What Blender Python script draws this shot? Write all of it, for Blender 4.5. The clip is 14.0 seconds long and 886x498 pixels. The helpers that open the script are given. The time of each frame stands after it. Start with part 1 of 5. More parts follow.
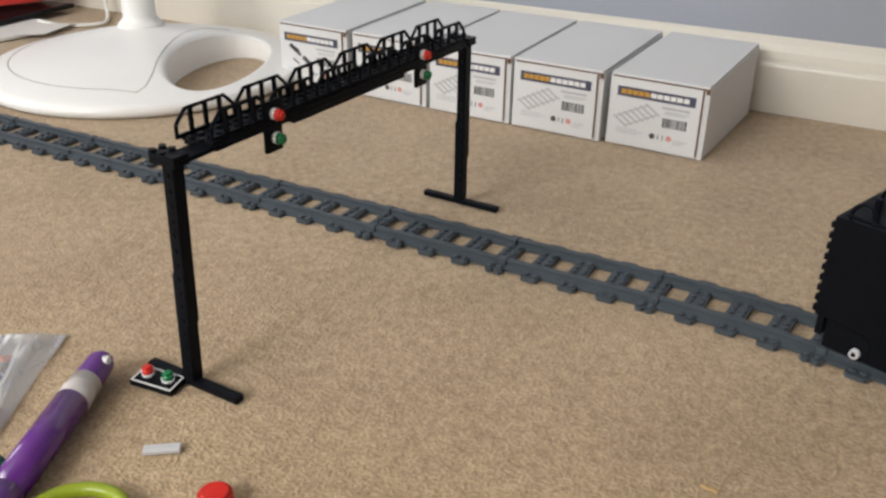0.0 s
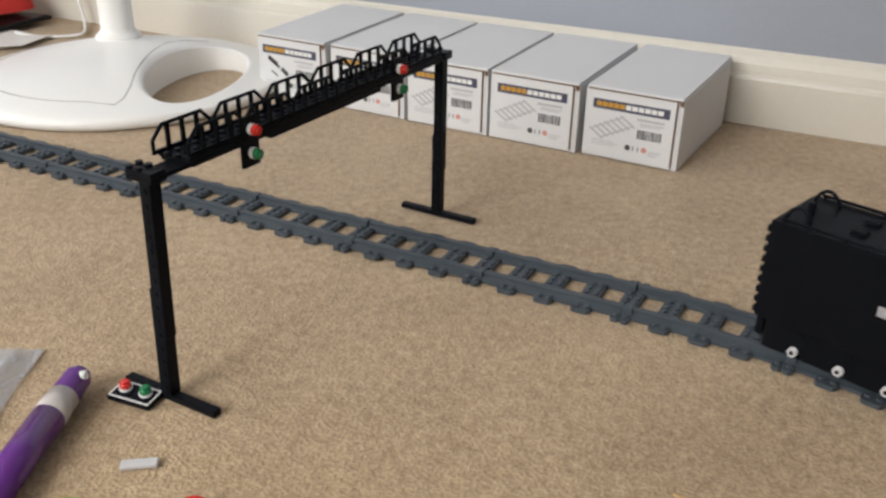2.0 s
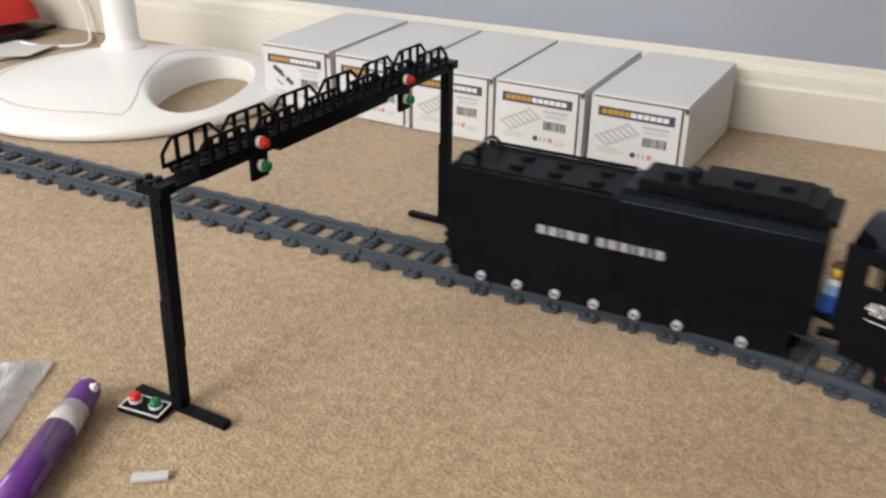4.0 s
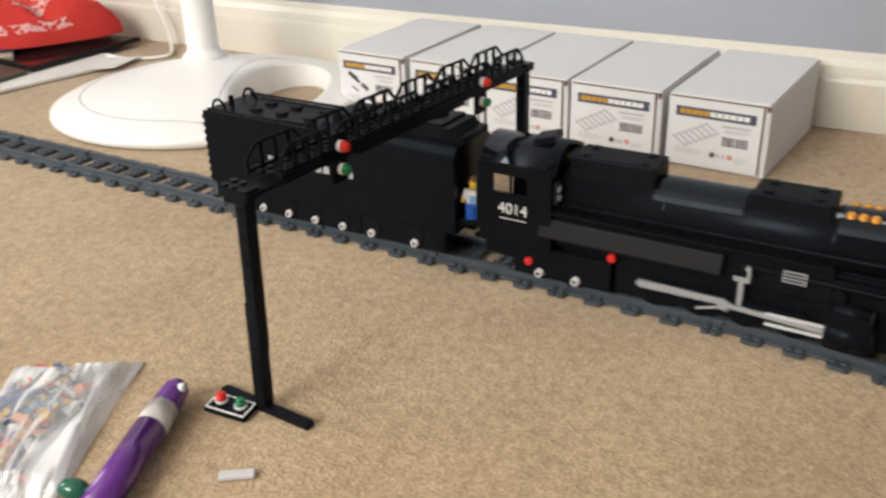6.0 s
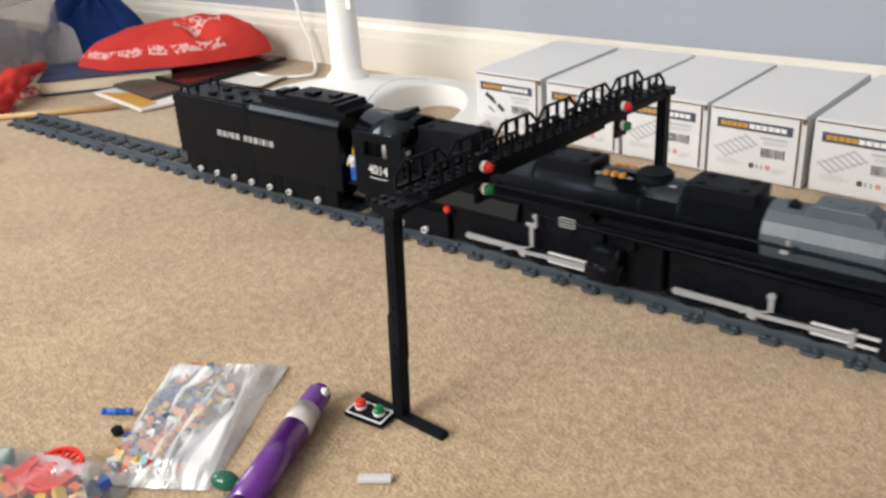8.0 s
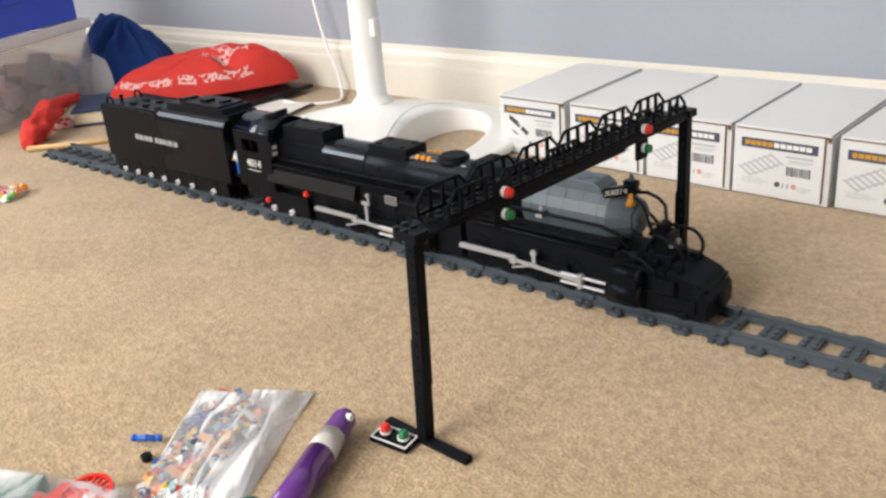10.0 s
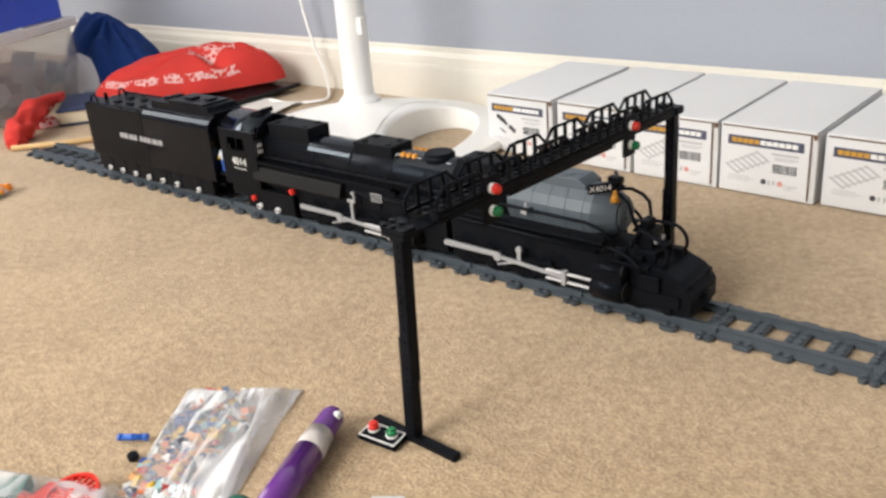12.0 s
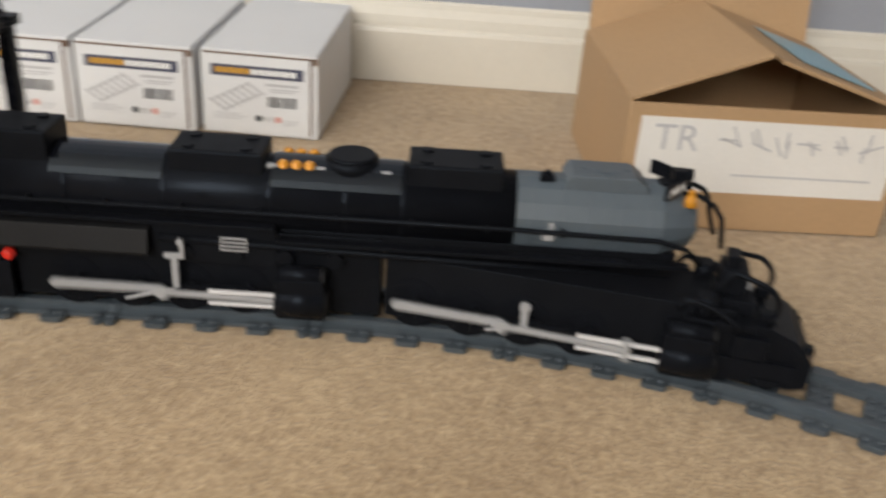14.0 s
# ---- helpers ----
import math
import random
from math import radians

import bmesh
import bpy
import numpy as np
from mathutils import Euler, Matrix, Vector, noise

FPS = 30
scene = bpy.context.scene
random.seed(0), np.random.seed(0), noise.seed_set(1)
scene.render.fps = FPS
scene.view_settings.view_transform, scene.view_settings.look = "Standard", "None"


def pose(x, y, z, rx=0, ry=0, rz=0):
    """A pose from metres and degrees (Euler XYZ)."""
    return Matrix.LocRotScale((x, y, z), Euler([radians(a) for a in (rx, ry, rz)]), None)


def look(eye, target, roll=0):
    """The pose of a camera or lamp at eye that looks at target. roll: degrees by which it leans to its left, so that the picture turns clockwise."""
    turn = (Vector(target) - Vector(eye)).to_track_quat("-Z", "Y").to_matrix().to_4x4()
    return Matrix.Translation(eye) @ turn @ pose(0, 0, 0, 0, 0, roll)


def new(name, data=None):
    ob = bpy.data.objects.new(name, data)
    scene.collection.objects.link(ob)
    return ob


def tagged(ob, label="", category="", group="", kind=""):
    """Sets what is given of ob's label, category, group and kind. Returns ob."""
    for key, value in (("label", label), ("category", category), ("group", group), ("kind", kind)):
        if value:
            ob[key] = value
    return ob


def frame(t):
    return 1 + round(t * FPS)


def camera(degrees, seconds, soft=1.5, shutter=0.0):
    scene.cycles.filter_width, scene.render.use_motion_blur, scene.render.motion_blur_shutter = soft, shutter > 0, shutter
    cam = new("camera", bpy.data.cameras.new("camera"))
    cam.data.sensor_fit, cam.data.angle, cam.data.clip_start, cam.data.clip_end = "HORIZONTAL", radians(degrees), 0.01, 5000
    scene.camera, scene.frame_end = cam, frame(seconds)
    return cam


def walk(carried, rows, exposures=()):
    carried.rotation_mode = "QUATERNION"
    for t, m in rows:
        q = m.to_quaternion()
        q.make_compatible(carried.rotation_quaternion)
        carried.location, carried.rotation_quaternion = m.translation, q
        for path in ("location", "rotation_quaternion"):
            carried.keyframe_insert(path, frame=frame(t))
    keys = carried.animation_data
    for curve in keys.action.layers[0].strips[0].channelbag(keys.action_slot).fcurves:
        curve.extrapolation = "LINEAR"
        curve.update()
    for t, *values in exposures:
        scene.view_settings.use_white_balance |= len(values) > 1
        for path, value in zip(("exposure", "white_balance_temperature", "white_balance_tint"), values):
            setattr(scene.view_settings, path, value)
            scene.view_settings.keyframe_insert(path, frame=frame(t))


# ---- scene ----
PATH = [
    (0, (0.523, -0.623, 0.348), (-0.314, 0.954, -0.555), 0.8),
    (0.5, (0.524, -0.627, 0.35), (-0.303, 0.958, -0.547), 1.0),
    (1, (0.525, -0.625, 0.351), (-0.297, 0.964, -0.543), 1.1),
    (1.5, (0.527, -0.624, 0.353), (-0.285, 0.971, -0.538), 1.1),
    (2, (0.528, -0.625, 0.354), (-0.276, 0.978, -0.532), 1.1),
    (2.5, (0.531, -0.627, 0.356), (-0.271, 0.981, -0.522), 1.1),
    (3, (0.53, -0.627, 0.356), (-0.268, 0.987, -0.515), 0.9),
    (3.2, (0.529, -0.626, 0.361), (-0.273, 0.984, -0.514), 1.2),
    (5.3, (0.52, -0.627, 0.354), (-0.327, 0.96, -0.519), -0.8),
    (5.5, (0.521, -0.627, 0.354), (-0.338, 0.951, -0.524), -1.0),
    (6, (0.52, -0.63, 0.357), (-0.432, 0.901, -0.509), -1.8),
    (6.5, (0.52, -0.63, 0.355), (-0.495, 0.853, -0.521), -2.3),
    (7, (0.514, -0.638, 0.354), (-0.568, 0.794, -0.529), -3.6),
    (7.5, (0.514, -0.645, 0.359), (-0.621, 0.759, -0.501), -3.7),
    (8, (0.518, -0.648, 0.364), (-0.665, 0.743, -0.454), -3.2),
    (8.5, (0.521, -0.647, 0.366), (-0.7, 0.724, -0.426), -3.9),
    (11, (0.526, -0.648, 0.369), (-0.717, 0.72, -0.396), -4.9),
    (11.5, (0.526, -0.65, 0.367), (-0.713, 0.72, -0.4), -4.9),
    (12, (0.525, -0.647, 0.366), (-0.699, 0.734, -0.406), -4.6),
    (12.5, (0.527, -0.643, 0.365), (-0.64, 0.775, -0.426), -3.4),
    (12.8, (0.5258, -0.6362, 0.3567), (-0.1499, 0.2394, -0.1088), -3.10),
    (13, (0.5186, -0.6245, 0.3455), (-0.0836, 0.3040, -0.1184), -2.70),
    (13.2, (0.5167, -0.6064, 0.3371), (-0.0094, 0.3584, -0.1450), -1.38),
    (13.4, (0.4959, -0.5972, 0.3295), (0.0379, 0.4039, -0.1480), -1.73),
    (13.5, (0.4909, -0.5820, 0.3267), (0.0419, 0.4206, -0.1562), -2.48),
    (13.6, (0.4704, -0.5541, 0.3232), (0.1526, 0.4829, -0.1902), -0.79),
    (13.7, (0.4615, -0.5301, 0.3173), (0.2637, 0.5210, -0.2269), 0.35),
    (13.8, (0.4546, -0.5260, 0.3136), (0.3069, 0.5330, -0.2311), 1.15),
    (13.9, (0.4503, -0.5117, 0.3109), (0.4268, 0.5557, -0.2370), 3.63),
    (14, (0.4526, -0.5016, 0.3100), (0.4782, 0.5647, -0.2399), 4.43),
]
cam = camera(52.9, 14.0, 2.6, 0.8)
EXPOSURES = [(0, 0.14, 6500, 10), (1.5, 0.15, 6500, 10), (3, 0.17, 6420, 10), (5.3, 0.54, 6800, 10), (5.6, 0.54, 6800, 10), (6.5, 0.32, 6800, 10), (7, 0.33, 6750, 10), (7.5, 0.45, 6550, 10),
             (8.5, 0.55, 6550, 10), (11, 0.68, 6650, 10), (12.5, 0.64, 6650, 10), (13.3, 0.56, 6900, 10), (14, 0.37, 6780, 10)]
walk(cam, [(t, look(eye, target, roll)) for t, eye, target, roll in PATH], EXPOSURES)

# ---- world and light ----
world = bpy.data.worlds.new("sky")
scene.world = world
world.use_nodes = True
sky = world.node_tree.nodes.new("ShaderNodeTexSky")
sky.sky_type, sky.sun_disc = "NISHITA", False
sky.sun_elevation, sky.sun_rotation = radians(40), radians(200)
world.node_tree.nodes["Background"].inputs[1].default_value = 0.12
world.node_tree.links.new(sky.outputs[0], world.node_tree.nodes["Background"].inputs[0])

SUN = bpy.data.lights.new("sun", "SUN")
SUN.energy, SUN.angle, SUN.color = 0.8, radians(12), (1.0, 0.96, 0.9)
new("sun", SUN).matrix_world = look((-1.0, -6.0, 5.0), (-0.3, 0.0, 0.0))


def window_light(name, x, y, z, w, h, target, watts, color=(1.0, 0.98, 0.945)):
    """Daylight that comes in through a window's opening."""
    d = bpy.data.lights.new(name, "AREA")
    d.shape, d.size, d.size_y, d.energy, d.color = "RECTANGLE", w, h, watts, color
    ob = new(name, d)
    ob.matrix_world = look((x, y, z), target)
    return ob


window_light("daylight_south", -0.55, -2.56, 1.5, 1.7, 1.2, (-0.55, 0.0, 1.1), 62)
window_light("daylight_west", -2.56, -1.2, 1.45, 1.3, 1.2, (0.0, -1.2, 1.1), 26)


# ---- materials ----
def material(name, color, rough=0.5, vary=0.12, scale=40.0, fine=400.0, bump=0.1, metal=0.0, depth=0.001,
             coat=0.0, spec=0.5, sheen=(1, 1, 1)):
    """A painted, moulded or woven surface: two scales of tone and a fine relief."""
    m = bpy.data.materials.new(name)
    m.use_nodes = True
    n, l = m.node_tree.nodes, m.node_tree.links
    b = n["Principled BSDF"]
    co = n.new("ShaderNodeTexCoord")
    big, small = n.new("ShaderNodeTexNoise"), n.new("ShaderNodeTexNoise")
    big.inputs["Scale"].default_value, small.inputs["Scale"].default_value = scale, fine
    big.inputs["Detail"].default_value = small.inputs["Detail"].default_value = 4
    l.new(co.outputs["Object"], big.inputs["Vector"])
    l.new(co.outputs["Object"], small.inputs["Vector"])
    mix = n.new("ShaderNodeMix")
    mix.data_type, mix.blend_type = "FLOAT", "MIX"
    mix.inputs[0].default_value = 0.5
    l.new(big.outputs["Fac"], mix.inputs[2])
    l.new(small.outputs["Fac"], mix.inputs[3])
    ramp = n.new("ShaderNodeValToRGB")
    lo, hi = [max(0.0, c * (1 - vary)) for c in color], [min(1.0, c * (1 + vary)) for c in color]
    ramp.color_ramp.elements[0].color, ramp.color_ramp.elements[1].color = (*lo, 1), (*hi, 1)
    ramp.color_ramp.elements[0].position, ramp.color_ramp.elements[1].position = 0.3, 0.7
    l.new(mix.outputs[0], ramp.inputs[0])
    l.new(ramp.outputs[0], b.inputs["Base Color"])
    rr = n.new("ShaderNodeMapRange")
    rr.inputs["To Min"].default_value, rr.inputs["To Max"].default_value = max(0.02, rough * 0.8), min(1, rough * 1.2)
    l.new(big.outputs["Fac"], rr.inputs["Value"])
    l.new(rr.outputs[0], b.inputs["Roughness"])
    b.inputs["Metallic"].default_value = metal
    b.inputs["Specular IOR Level"].default_value = spec
    b.inputs["Coat Weight"].default_value = coat
    b.inputs["Specular Tint"].default_value = (*sheen, 1)
    if bump:
        bp = n.new("ShaderNodeBump")
        bp.inputs["Strength"].default_value, bp.inputs["Distance"].default_value = bump, depth
        l.new(small.outputs["Fac"], bp.inputs["Height"])
        l.new(bp.outputs[0], b.inputs["Normal"])
    return m


def island_colors(name, colors, rough=0.3):
    """Plastic whose separate pieces take one of several colours."""
    m = bpy.data.materials.new(name)
    m.use_nodes = True
    n, l = m.node_tree.nodes, m.node_tree.links
    geo, ramp = n.new("ShaderNodeNewGeometry"), n.new("ShaderNodeValToRGB")
    ramp.color_ramp.interpolation = "CONSTANT"
    e = ramp.color_ramp.elements
    while len(e) < len(colors):
        e.new(0.5)
    for i, c in enumerate(colors):
        e[i].position, e[i].color = i / len(colors), (*c, 1)
    l.new(geo.outputs["Random Per Island"], ramp.inputs[0])
    l.new(ramp.outputs[0], n["Principled BSDF"].inputs["Base Color"])
    n["Principled BSDF"].inputs["Roughness"].default_value = rough
    return m


def film(name, tint=(0.95, 0.96, 0.97), haze=0.16, rough=0.1, creases=0.0, scale=(60.0, 9.0, 30.0), gloss=0.1):
    """Thin clear plastic: see-through, with a sharp shine and reflections painted as white streaks along creases."""
    m = bpy.data.materials.new(name)
    m.use_nodes = True
    n, l = m.node_tree.nodes, m.node_tree.links
    b = n["Principled BSDF"]
    b.inputs["Base Color"].default_value = (*tint, 1)
    b.inputs["Roughness"].default_value = max(rough, 0.25)
    tr, mx, gl, top = n.new("ShaderNodeBsdfTransparent"), n.new("ShaderNodeMixShader"), n.new("ShaderNodeBsdfGlossy"), n.new("ShaderNodeMixShader")
    gl.inputs["Roughness"].default_value = rough
    co, mp, nz, wav = n.new("ShaderNodeTexCoord"), n.new("ShaderNodeMapping"), n.new("ShaderNodeTexNoise"), n.new("ShaderNodeMapRange")
    mp.inputs["Scale"].default_value = scale
    mp.inputs["Rotation"].default_value = (0, 0, 0.22)
    nz.inputs["Scale"].default_value, nz.inputs["Detail"].default_value, nz.inputs["Distortion"].default_value = 1.0, 5, 0.9
    l.new(co.outputs["Object"], mp.inputs["Vector"])
    l.new(mp.outputs[0], nz.inputs["Vector"])
    # creases: how white the painted streaks are that imitate sky reflected in the wrinkles
    wav.inputs["From Min"].default_value, wav.inputs["From Max"].default_value = 0.49, 0.61
    wav.inputs["To Min"].default_value, wav.inputs["To Max"].default_value = haze, min(1.0, haze + creases)
    l.new(nz.outputs["Fac"], wav.inputs["Value"])
    l.new(wav.outputs[0], mx.inputs[0])
    l.new(tr.outputs[0], mx.inputs[1])
    l.new(b.outputs[0], mx.inputs[2])
    top.inputs[0].default_value = gloss
    l.new(mx.outputs[0], top.inputs[1])
    l.new(gl.outputs[0], top.inputs[2])
    if creases:
        bp = n.new("ShaderNodeBump")
        bp.inputs["Strength"].default_value, bp.inputs["Distance"].default_value = 1.0, 0.006
        l.new(nz.outputs["Fac"], bp.inputs["Height"])
        l.new(bp.outputs[0], gl.inputs["Normal"])
    l.new(top.outputs[0], n["Material Output"].inputs["Surface"])
    return m


def carpet_material():
    m = bpy.data.materials.new("carpet_pile")
    m.use_nodes = True
    n, l = m.node_tree.nodes, m.node_tree.links
    b = n["Principled BSDF"]
    co = n.new("ShaderNodeTexCoord")
    tuft, mid, big = n.new("ShaderNodeTexNoise"), n.new("ShaderNodeTexNoise"), n.new("ShaderNodeTexNoise")
    for t, s, d in ((tuft, 420, 3), (mid, 110, 4), (big, 7, 4)):
        t.inputs["Scale"].default_value, t.inputs["Detail"].default_value = s, d
        l.new(co.outputs["Object"], t.inputs["Vector"])
    r1 = n.new("ShaderNodeValToRGB")
    r1.color_ramp.elements[0].color, r1.color_ramp.elements[0].position = (0.270, 0.180, 0.098, 1), 0.33
    r1.color_ramp.elements[1].color, r1.color_ramp.elements[1].position = (0.605, 0.452, 0.278, 1), 0.67
    add = n.new("ShaderNodeMath")
    add.operation = "MULTIPLY_ADD"
    add.inputs[1].default_value = 0.30
    l.new(mid.outputs["Fac"], add.inputs[0])
    sc = n.new("ShaderNodeMath")
    sc.operation = "MULTIPLY_ADD"
    sc.inputs[1].default_value, sc.inputs[2].default_value = 0.5, -0.04
    l.new(tuft.outputs["Fac"], sc.inputs[0])
    l.new(sc.outputs[0], add.inputs[2])
    ad2 = n.new("ShaderNodeMath")
    ad2.operation = "MULTIPLY_ADD"
    ad2.inputs[1].default_value = 0.24
    l.new(big.outputs["Fac"], ad2.inputs[0])
    l.new(add.outputs[0], ad2.inputs[2])
    l.new(ad2.outputs[0], r1.inputs[0])
    l.new(r1.outputs[0], b.inputs["Base Color"])
    b.inputs["Roughness"].default_value = 0.95
    b.inputs["Specular IOR Level"].default_value = 0.1
    b.inputs["Sheen Weight"].default_value = 0.25
    bp = n.new("ShaderNodeBump")
    bp.inputs["Strength"].default_value, bp.inputs["Distance"].default_value = 0.6, 0.004
    l.new(tuft.outputs["Fac"], bp.inputs["Height"])
    l.new(bp.outputs[0], b.inputs["Normal"])
    return m


CARPET = carpet_material()
WALL = material("wall_paint_grey_blue", (0.325, 0.35, 0.40), 0.7, 0.03, 3, 250, 0.05)
WHITE_WALL = material("wall_paint_white", (0.72, 0.71, 0.69), 0.7, 0.03, 3, 250, 0.05)
SKIRT = material("skirting_gloss_cream", (0.70, 0.665, 0.585), 0.3, 0.03, 6, 120, 0.03)
BLACK = material("black_plastic", (0.0060, 0.0066, 0.0086), 0.30, 0.2, 60, 600, 0.03, depth=0.0003, spec=0.075, sheen=(0.62, 0.78, 1.0))
BLACK_GLOSS = material("glossy_black_plastic", (0.0036, 0.0042, 0.0066), 0.17, 0.2, 60, 600, 0.02, depth=0.0002, spec=0.18, sheen=(0.62, 0.8, 1.0))
BLACK_DULL = material("worn_black_plastic", (0.0062, 0.0067, 0.0084), 0.45, 0.2, 60, 600, 0.05, depth=0.0003, spec=0.09, sheen=(0.62, 0.78, 1.0))
DARKGREY = material("dark_grey_plastic", (0.011, 0.0112, 0.012), 0.5, 0.1, 60, 500, 0.03, depth=0.0003, spec=0.15)
BLUEGREY = material("blue_grey_plastic", (0.074, 0.094, 0.112), 0.42, 0.06, 60, 500, 0.02, depth=0.0003)
TRACK = material("track_grey_plastic", (0.056, 0.070, 0.083), 0.38, 0.1, 30, 500, 0.04, depth=0.0003)
SILVER = material("light_grey_plastic", (0.30, 0.305, 0.315), 0.35, 0.06, 60, 500, 0.03, depth=0.0003)
CHROME = material("metal_axle_end", (0.5, 0.51, 0.52), 0.3, 0.1, 200, 900, 0.05, metal=0.7, depth=0.0002)
RED = material("red_plastic", (0.62, 0.025, 0.015), 0.25, 0.06, 60, 500, 0.02, depth=0.0003)
GREEN = material("green_plastic", (0.006, 0.17, 0.055), 0.25, 0.06, 60, 500, 0.02, depth=0.0003)
WHITE = material("white_plastic", (0.80, 0.80, 0.78), 0.3, 0.03, 30, 400, 0.02, depth=0.0003)
FANWHITE = material("white_stand_plastic", (0.88, 0.875, 0.85), 0.35, 0.025, 8, 300, 0.02, depth=0.0003)
SEAM = material("grey_seam", (0.42, 0.41, 0.39), 0.6, 0.05)
GOLD = material("orange_gold_plastic", (0.62, 0.27, 0.03), 0.25, 0.06, 60, 500, 0.02, depth=0.0003)
PALEGREY = material("pale_grey_plastic", (0.56, 0.56, 0.57), 0.35, 0.05, 60, 500, 0.03, depth=0.0003)
YELLOW = material("yellow_plastic", (0.75, 0.47, 0.03), 0.3, 0.05)
BLUE = material("blue_plastic", (0.01, 0.09, 0.42), 0.3, 0.06, 60, 500, 0.02)
BIB = material("pale_blue_print_plastic", (0.22, 0.36, 0.62), 0.35, 0.05)
BOXWHITE = material("white_card", (0.69, 0.695, 0.70), 0.55, 0.03, 12, 300, 0.06, depth=0.0003)
CARD = material("brown_card", (0.42, 0.27, 0.145), 0.75, 0.08, 14, 260, 0.12, depth=0.0005)
CARDEDGE = material("brown_card_edge", (0.16, 0.085, 0.045), 0.85, 0.15, 60, 600, 0.2)
INK_NAVY = material("navy_print", (0.06, 0.065, 0.105), 0.5, 0.08, 60, 500, 0.02)
INK_ORANGE = material("orange_print", (0.55, 0.29, 0.04), 0.5, 0.08, 60, 500, 0.02)
INK_WHITE = material("white_print", (0.78, 0.78, 0.77), 0.5, 0.04, 60, 500, 0.02)
LETTER = material("worn_white_print", (0.34, 0.34, 0.35), 0.5, 0.25, 300, 900, 0.02)
ROOF = material("polished_black_plastic", (0.004, 0.0045, 0.007), 0.10, 0.1, 60, 600, 0.02, depth=0.0002, spec=0.50, sheen=(0.7, 0.85, 1.0))
INK_GREY = material("pale_grey_print", (0.47, 0.47, 0.48), 0.5, 0.08, 60, 500, 0.02)
INK_DARK = material("dark_print", (0.06, 0.06, 0.065), 0.5, 0.08, 60, 500, 0.02)
INK_RED = material("pale_red_print", (0.62, 0.28, 0.24), 0.5, 0.08, 60, 500, 0.02)
PURPLE = material("purple_metallic_plastic", (0.12, 0.018, 0.22), 0.22, 0.12, 50, 700, 0.03, coat=0.4, depth=0.0003)
CLEARGREY = material("smoky_clear_plastic", (0.50, 0.46, 0.44), 0.2, 0.08, 80, 500, 0.03, coat=0.5, depth=0.0003)
LIME = material("lime_green_plastic", (0.26, 0.33, 0.015), 0.35, 0.06)
CLOTH_RED = material("red_cotton", (0.55, 0.042, 0.034), 0.85, 0.14, 18, 900, 0.3, depth=0.0004, spec=0.2)
CLOTH_BLUE = material("blue_cotton", (0.008, 0.035, 0.155), 0.9, 0.2, 18, 900, 0.3, depth=0.0004, spec=0.2)
PAGES = material("cream_page_block", (0.66, 0.57, 0.42), 0.8, 0.08, 20, 700, 0.2, depth=0.0004)
CLOTH_PALE = material("pale_cotton", (0.55, 0.55, 0.58), 0.9, 0.1, 18, 900, 0.3, depth=0.0004, spec=0.2)
PAPER = material("paper", (0.72, 0.70, 0.66), 0.7, 0.05, 12, 400, 0.05)
BOOK_DARK = material("dark_glossy_cover", (0.035, 0.012, 0.014), 0.15, 0.3, 9, 200, 0.02)
BOOK_BLUE = material("blue_book_cloth", (0.012, 0.028, 0.085), 0.5, 0.1, 30, 600, 0.1)
WOOD = material("pale_wood", (0.55, 0.36, 0.16), 0.5, 0.12, 30, 300, 0.08)
TUBWHITE = material("white_tub_rim", (0.74, 0.74, 0.72), 0.35, 0.03)
TUBBLUE = material("blue_tub_plastic", (0.012, 0.065, 0.62), 0.3, 0.06)
CLEAR = film("clear_bag_film", haze=0.21, rough=0.06, creases=0.77, gloss=0.20)
BAGFILM = film("soft_bag_film", haze=0.07, rough=0.08, creases=0.40, scale=(30.0, 22.0, 20.0), gloss=0.14)
TUBCLEAR = film("clear_tub_plastic", (0.78, 0.77, 0.77), haze=0.22, rough=0.3, creases=0.0, gloss=0.06)
BITS = island_colors("mixed_bricks", [(0.72, 0.72, 0.70), (0.02, 0.08, 0.32), (0.7, 0.18, 0.05), (0.05, 0.06, 0.08), (0.6, 0.03, 0.02),
                                      (0.3, 0.48, 0.5), (0.65, 0.42, 0.03), (0.7, 0.68, 0.66), (0.10, 0.14, 0.24), (0.7, 0.34, 0.14), (0.03, 0.04, 0.10)])
BITS_DULL = island_colors("stored_bits", [(0.6, 0.56, 0.5), (0.4, 0.36, 0.32), (0.2, 0.24, 0.26), (0.55, 0.44, 0.32), (0.7, 0.7, 0.68), (0.3, 0.34, 0.33)], 0.6)
BITS_SWEET = island_colors("sweets", [(0.6, 0.03, 0.02), (0.1, 0.4, 0.03), (0.65, 0.2, 0.02), (0.62, 0.45, 0.04), (0.55, 0.15, 0.25)], 0.25)
GLASS = film("window_glass", (0.9, 0.95, 0.95), haze=0.03, rough=0.03, gloss=0.06)


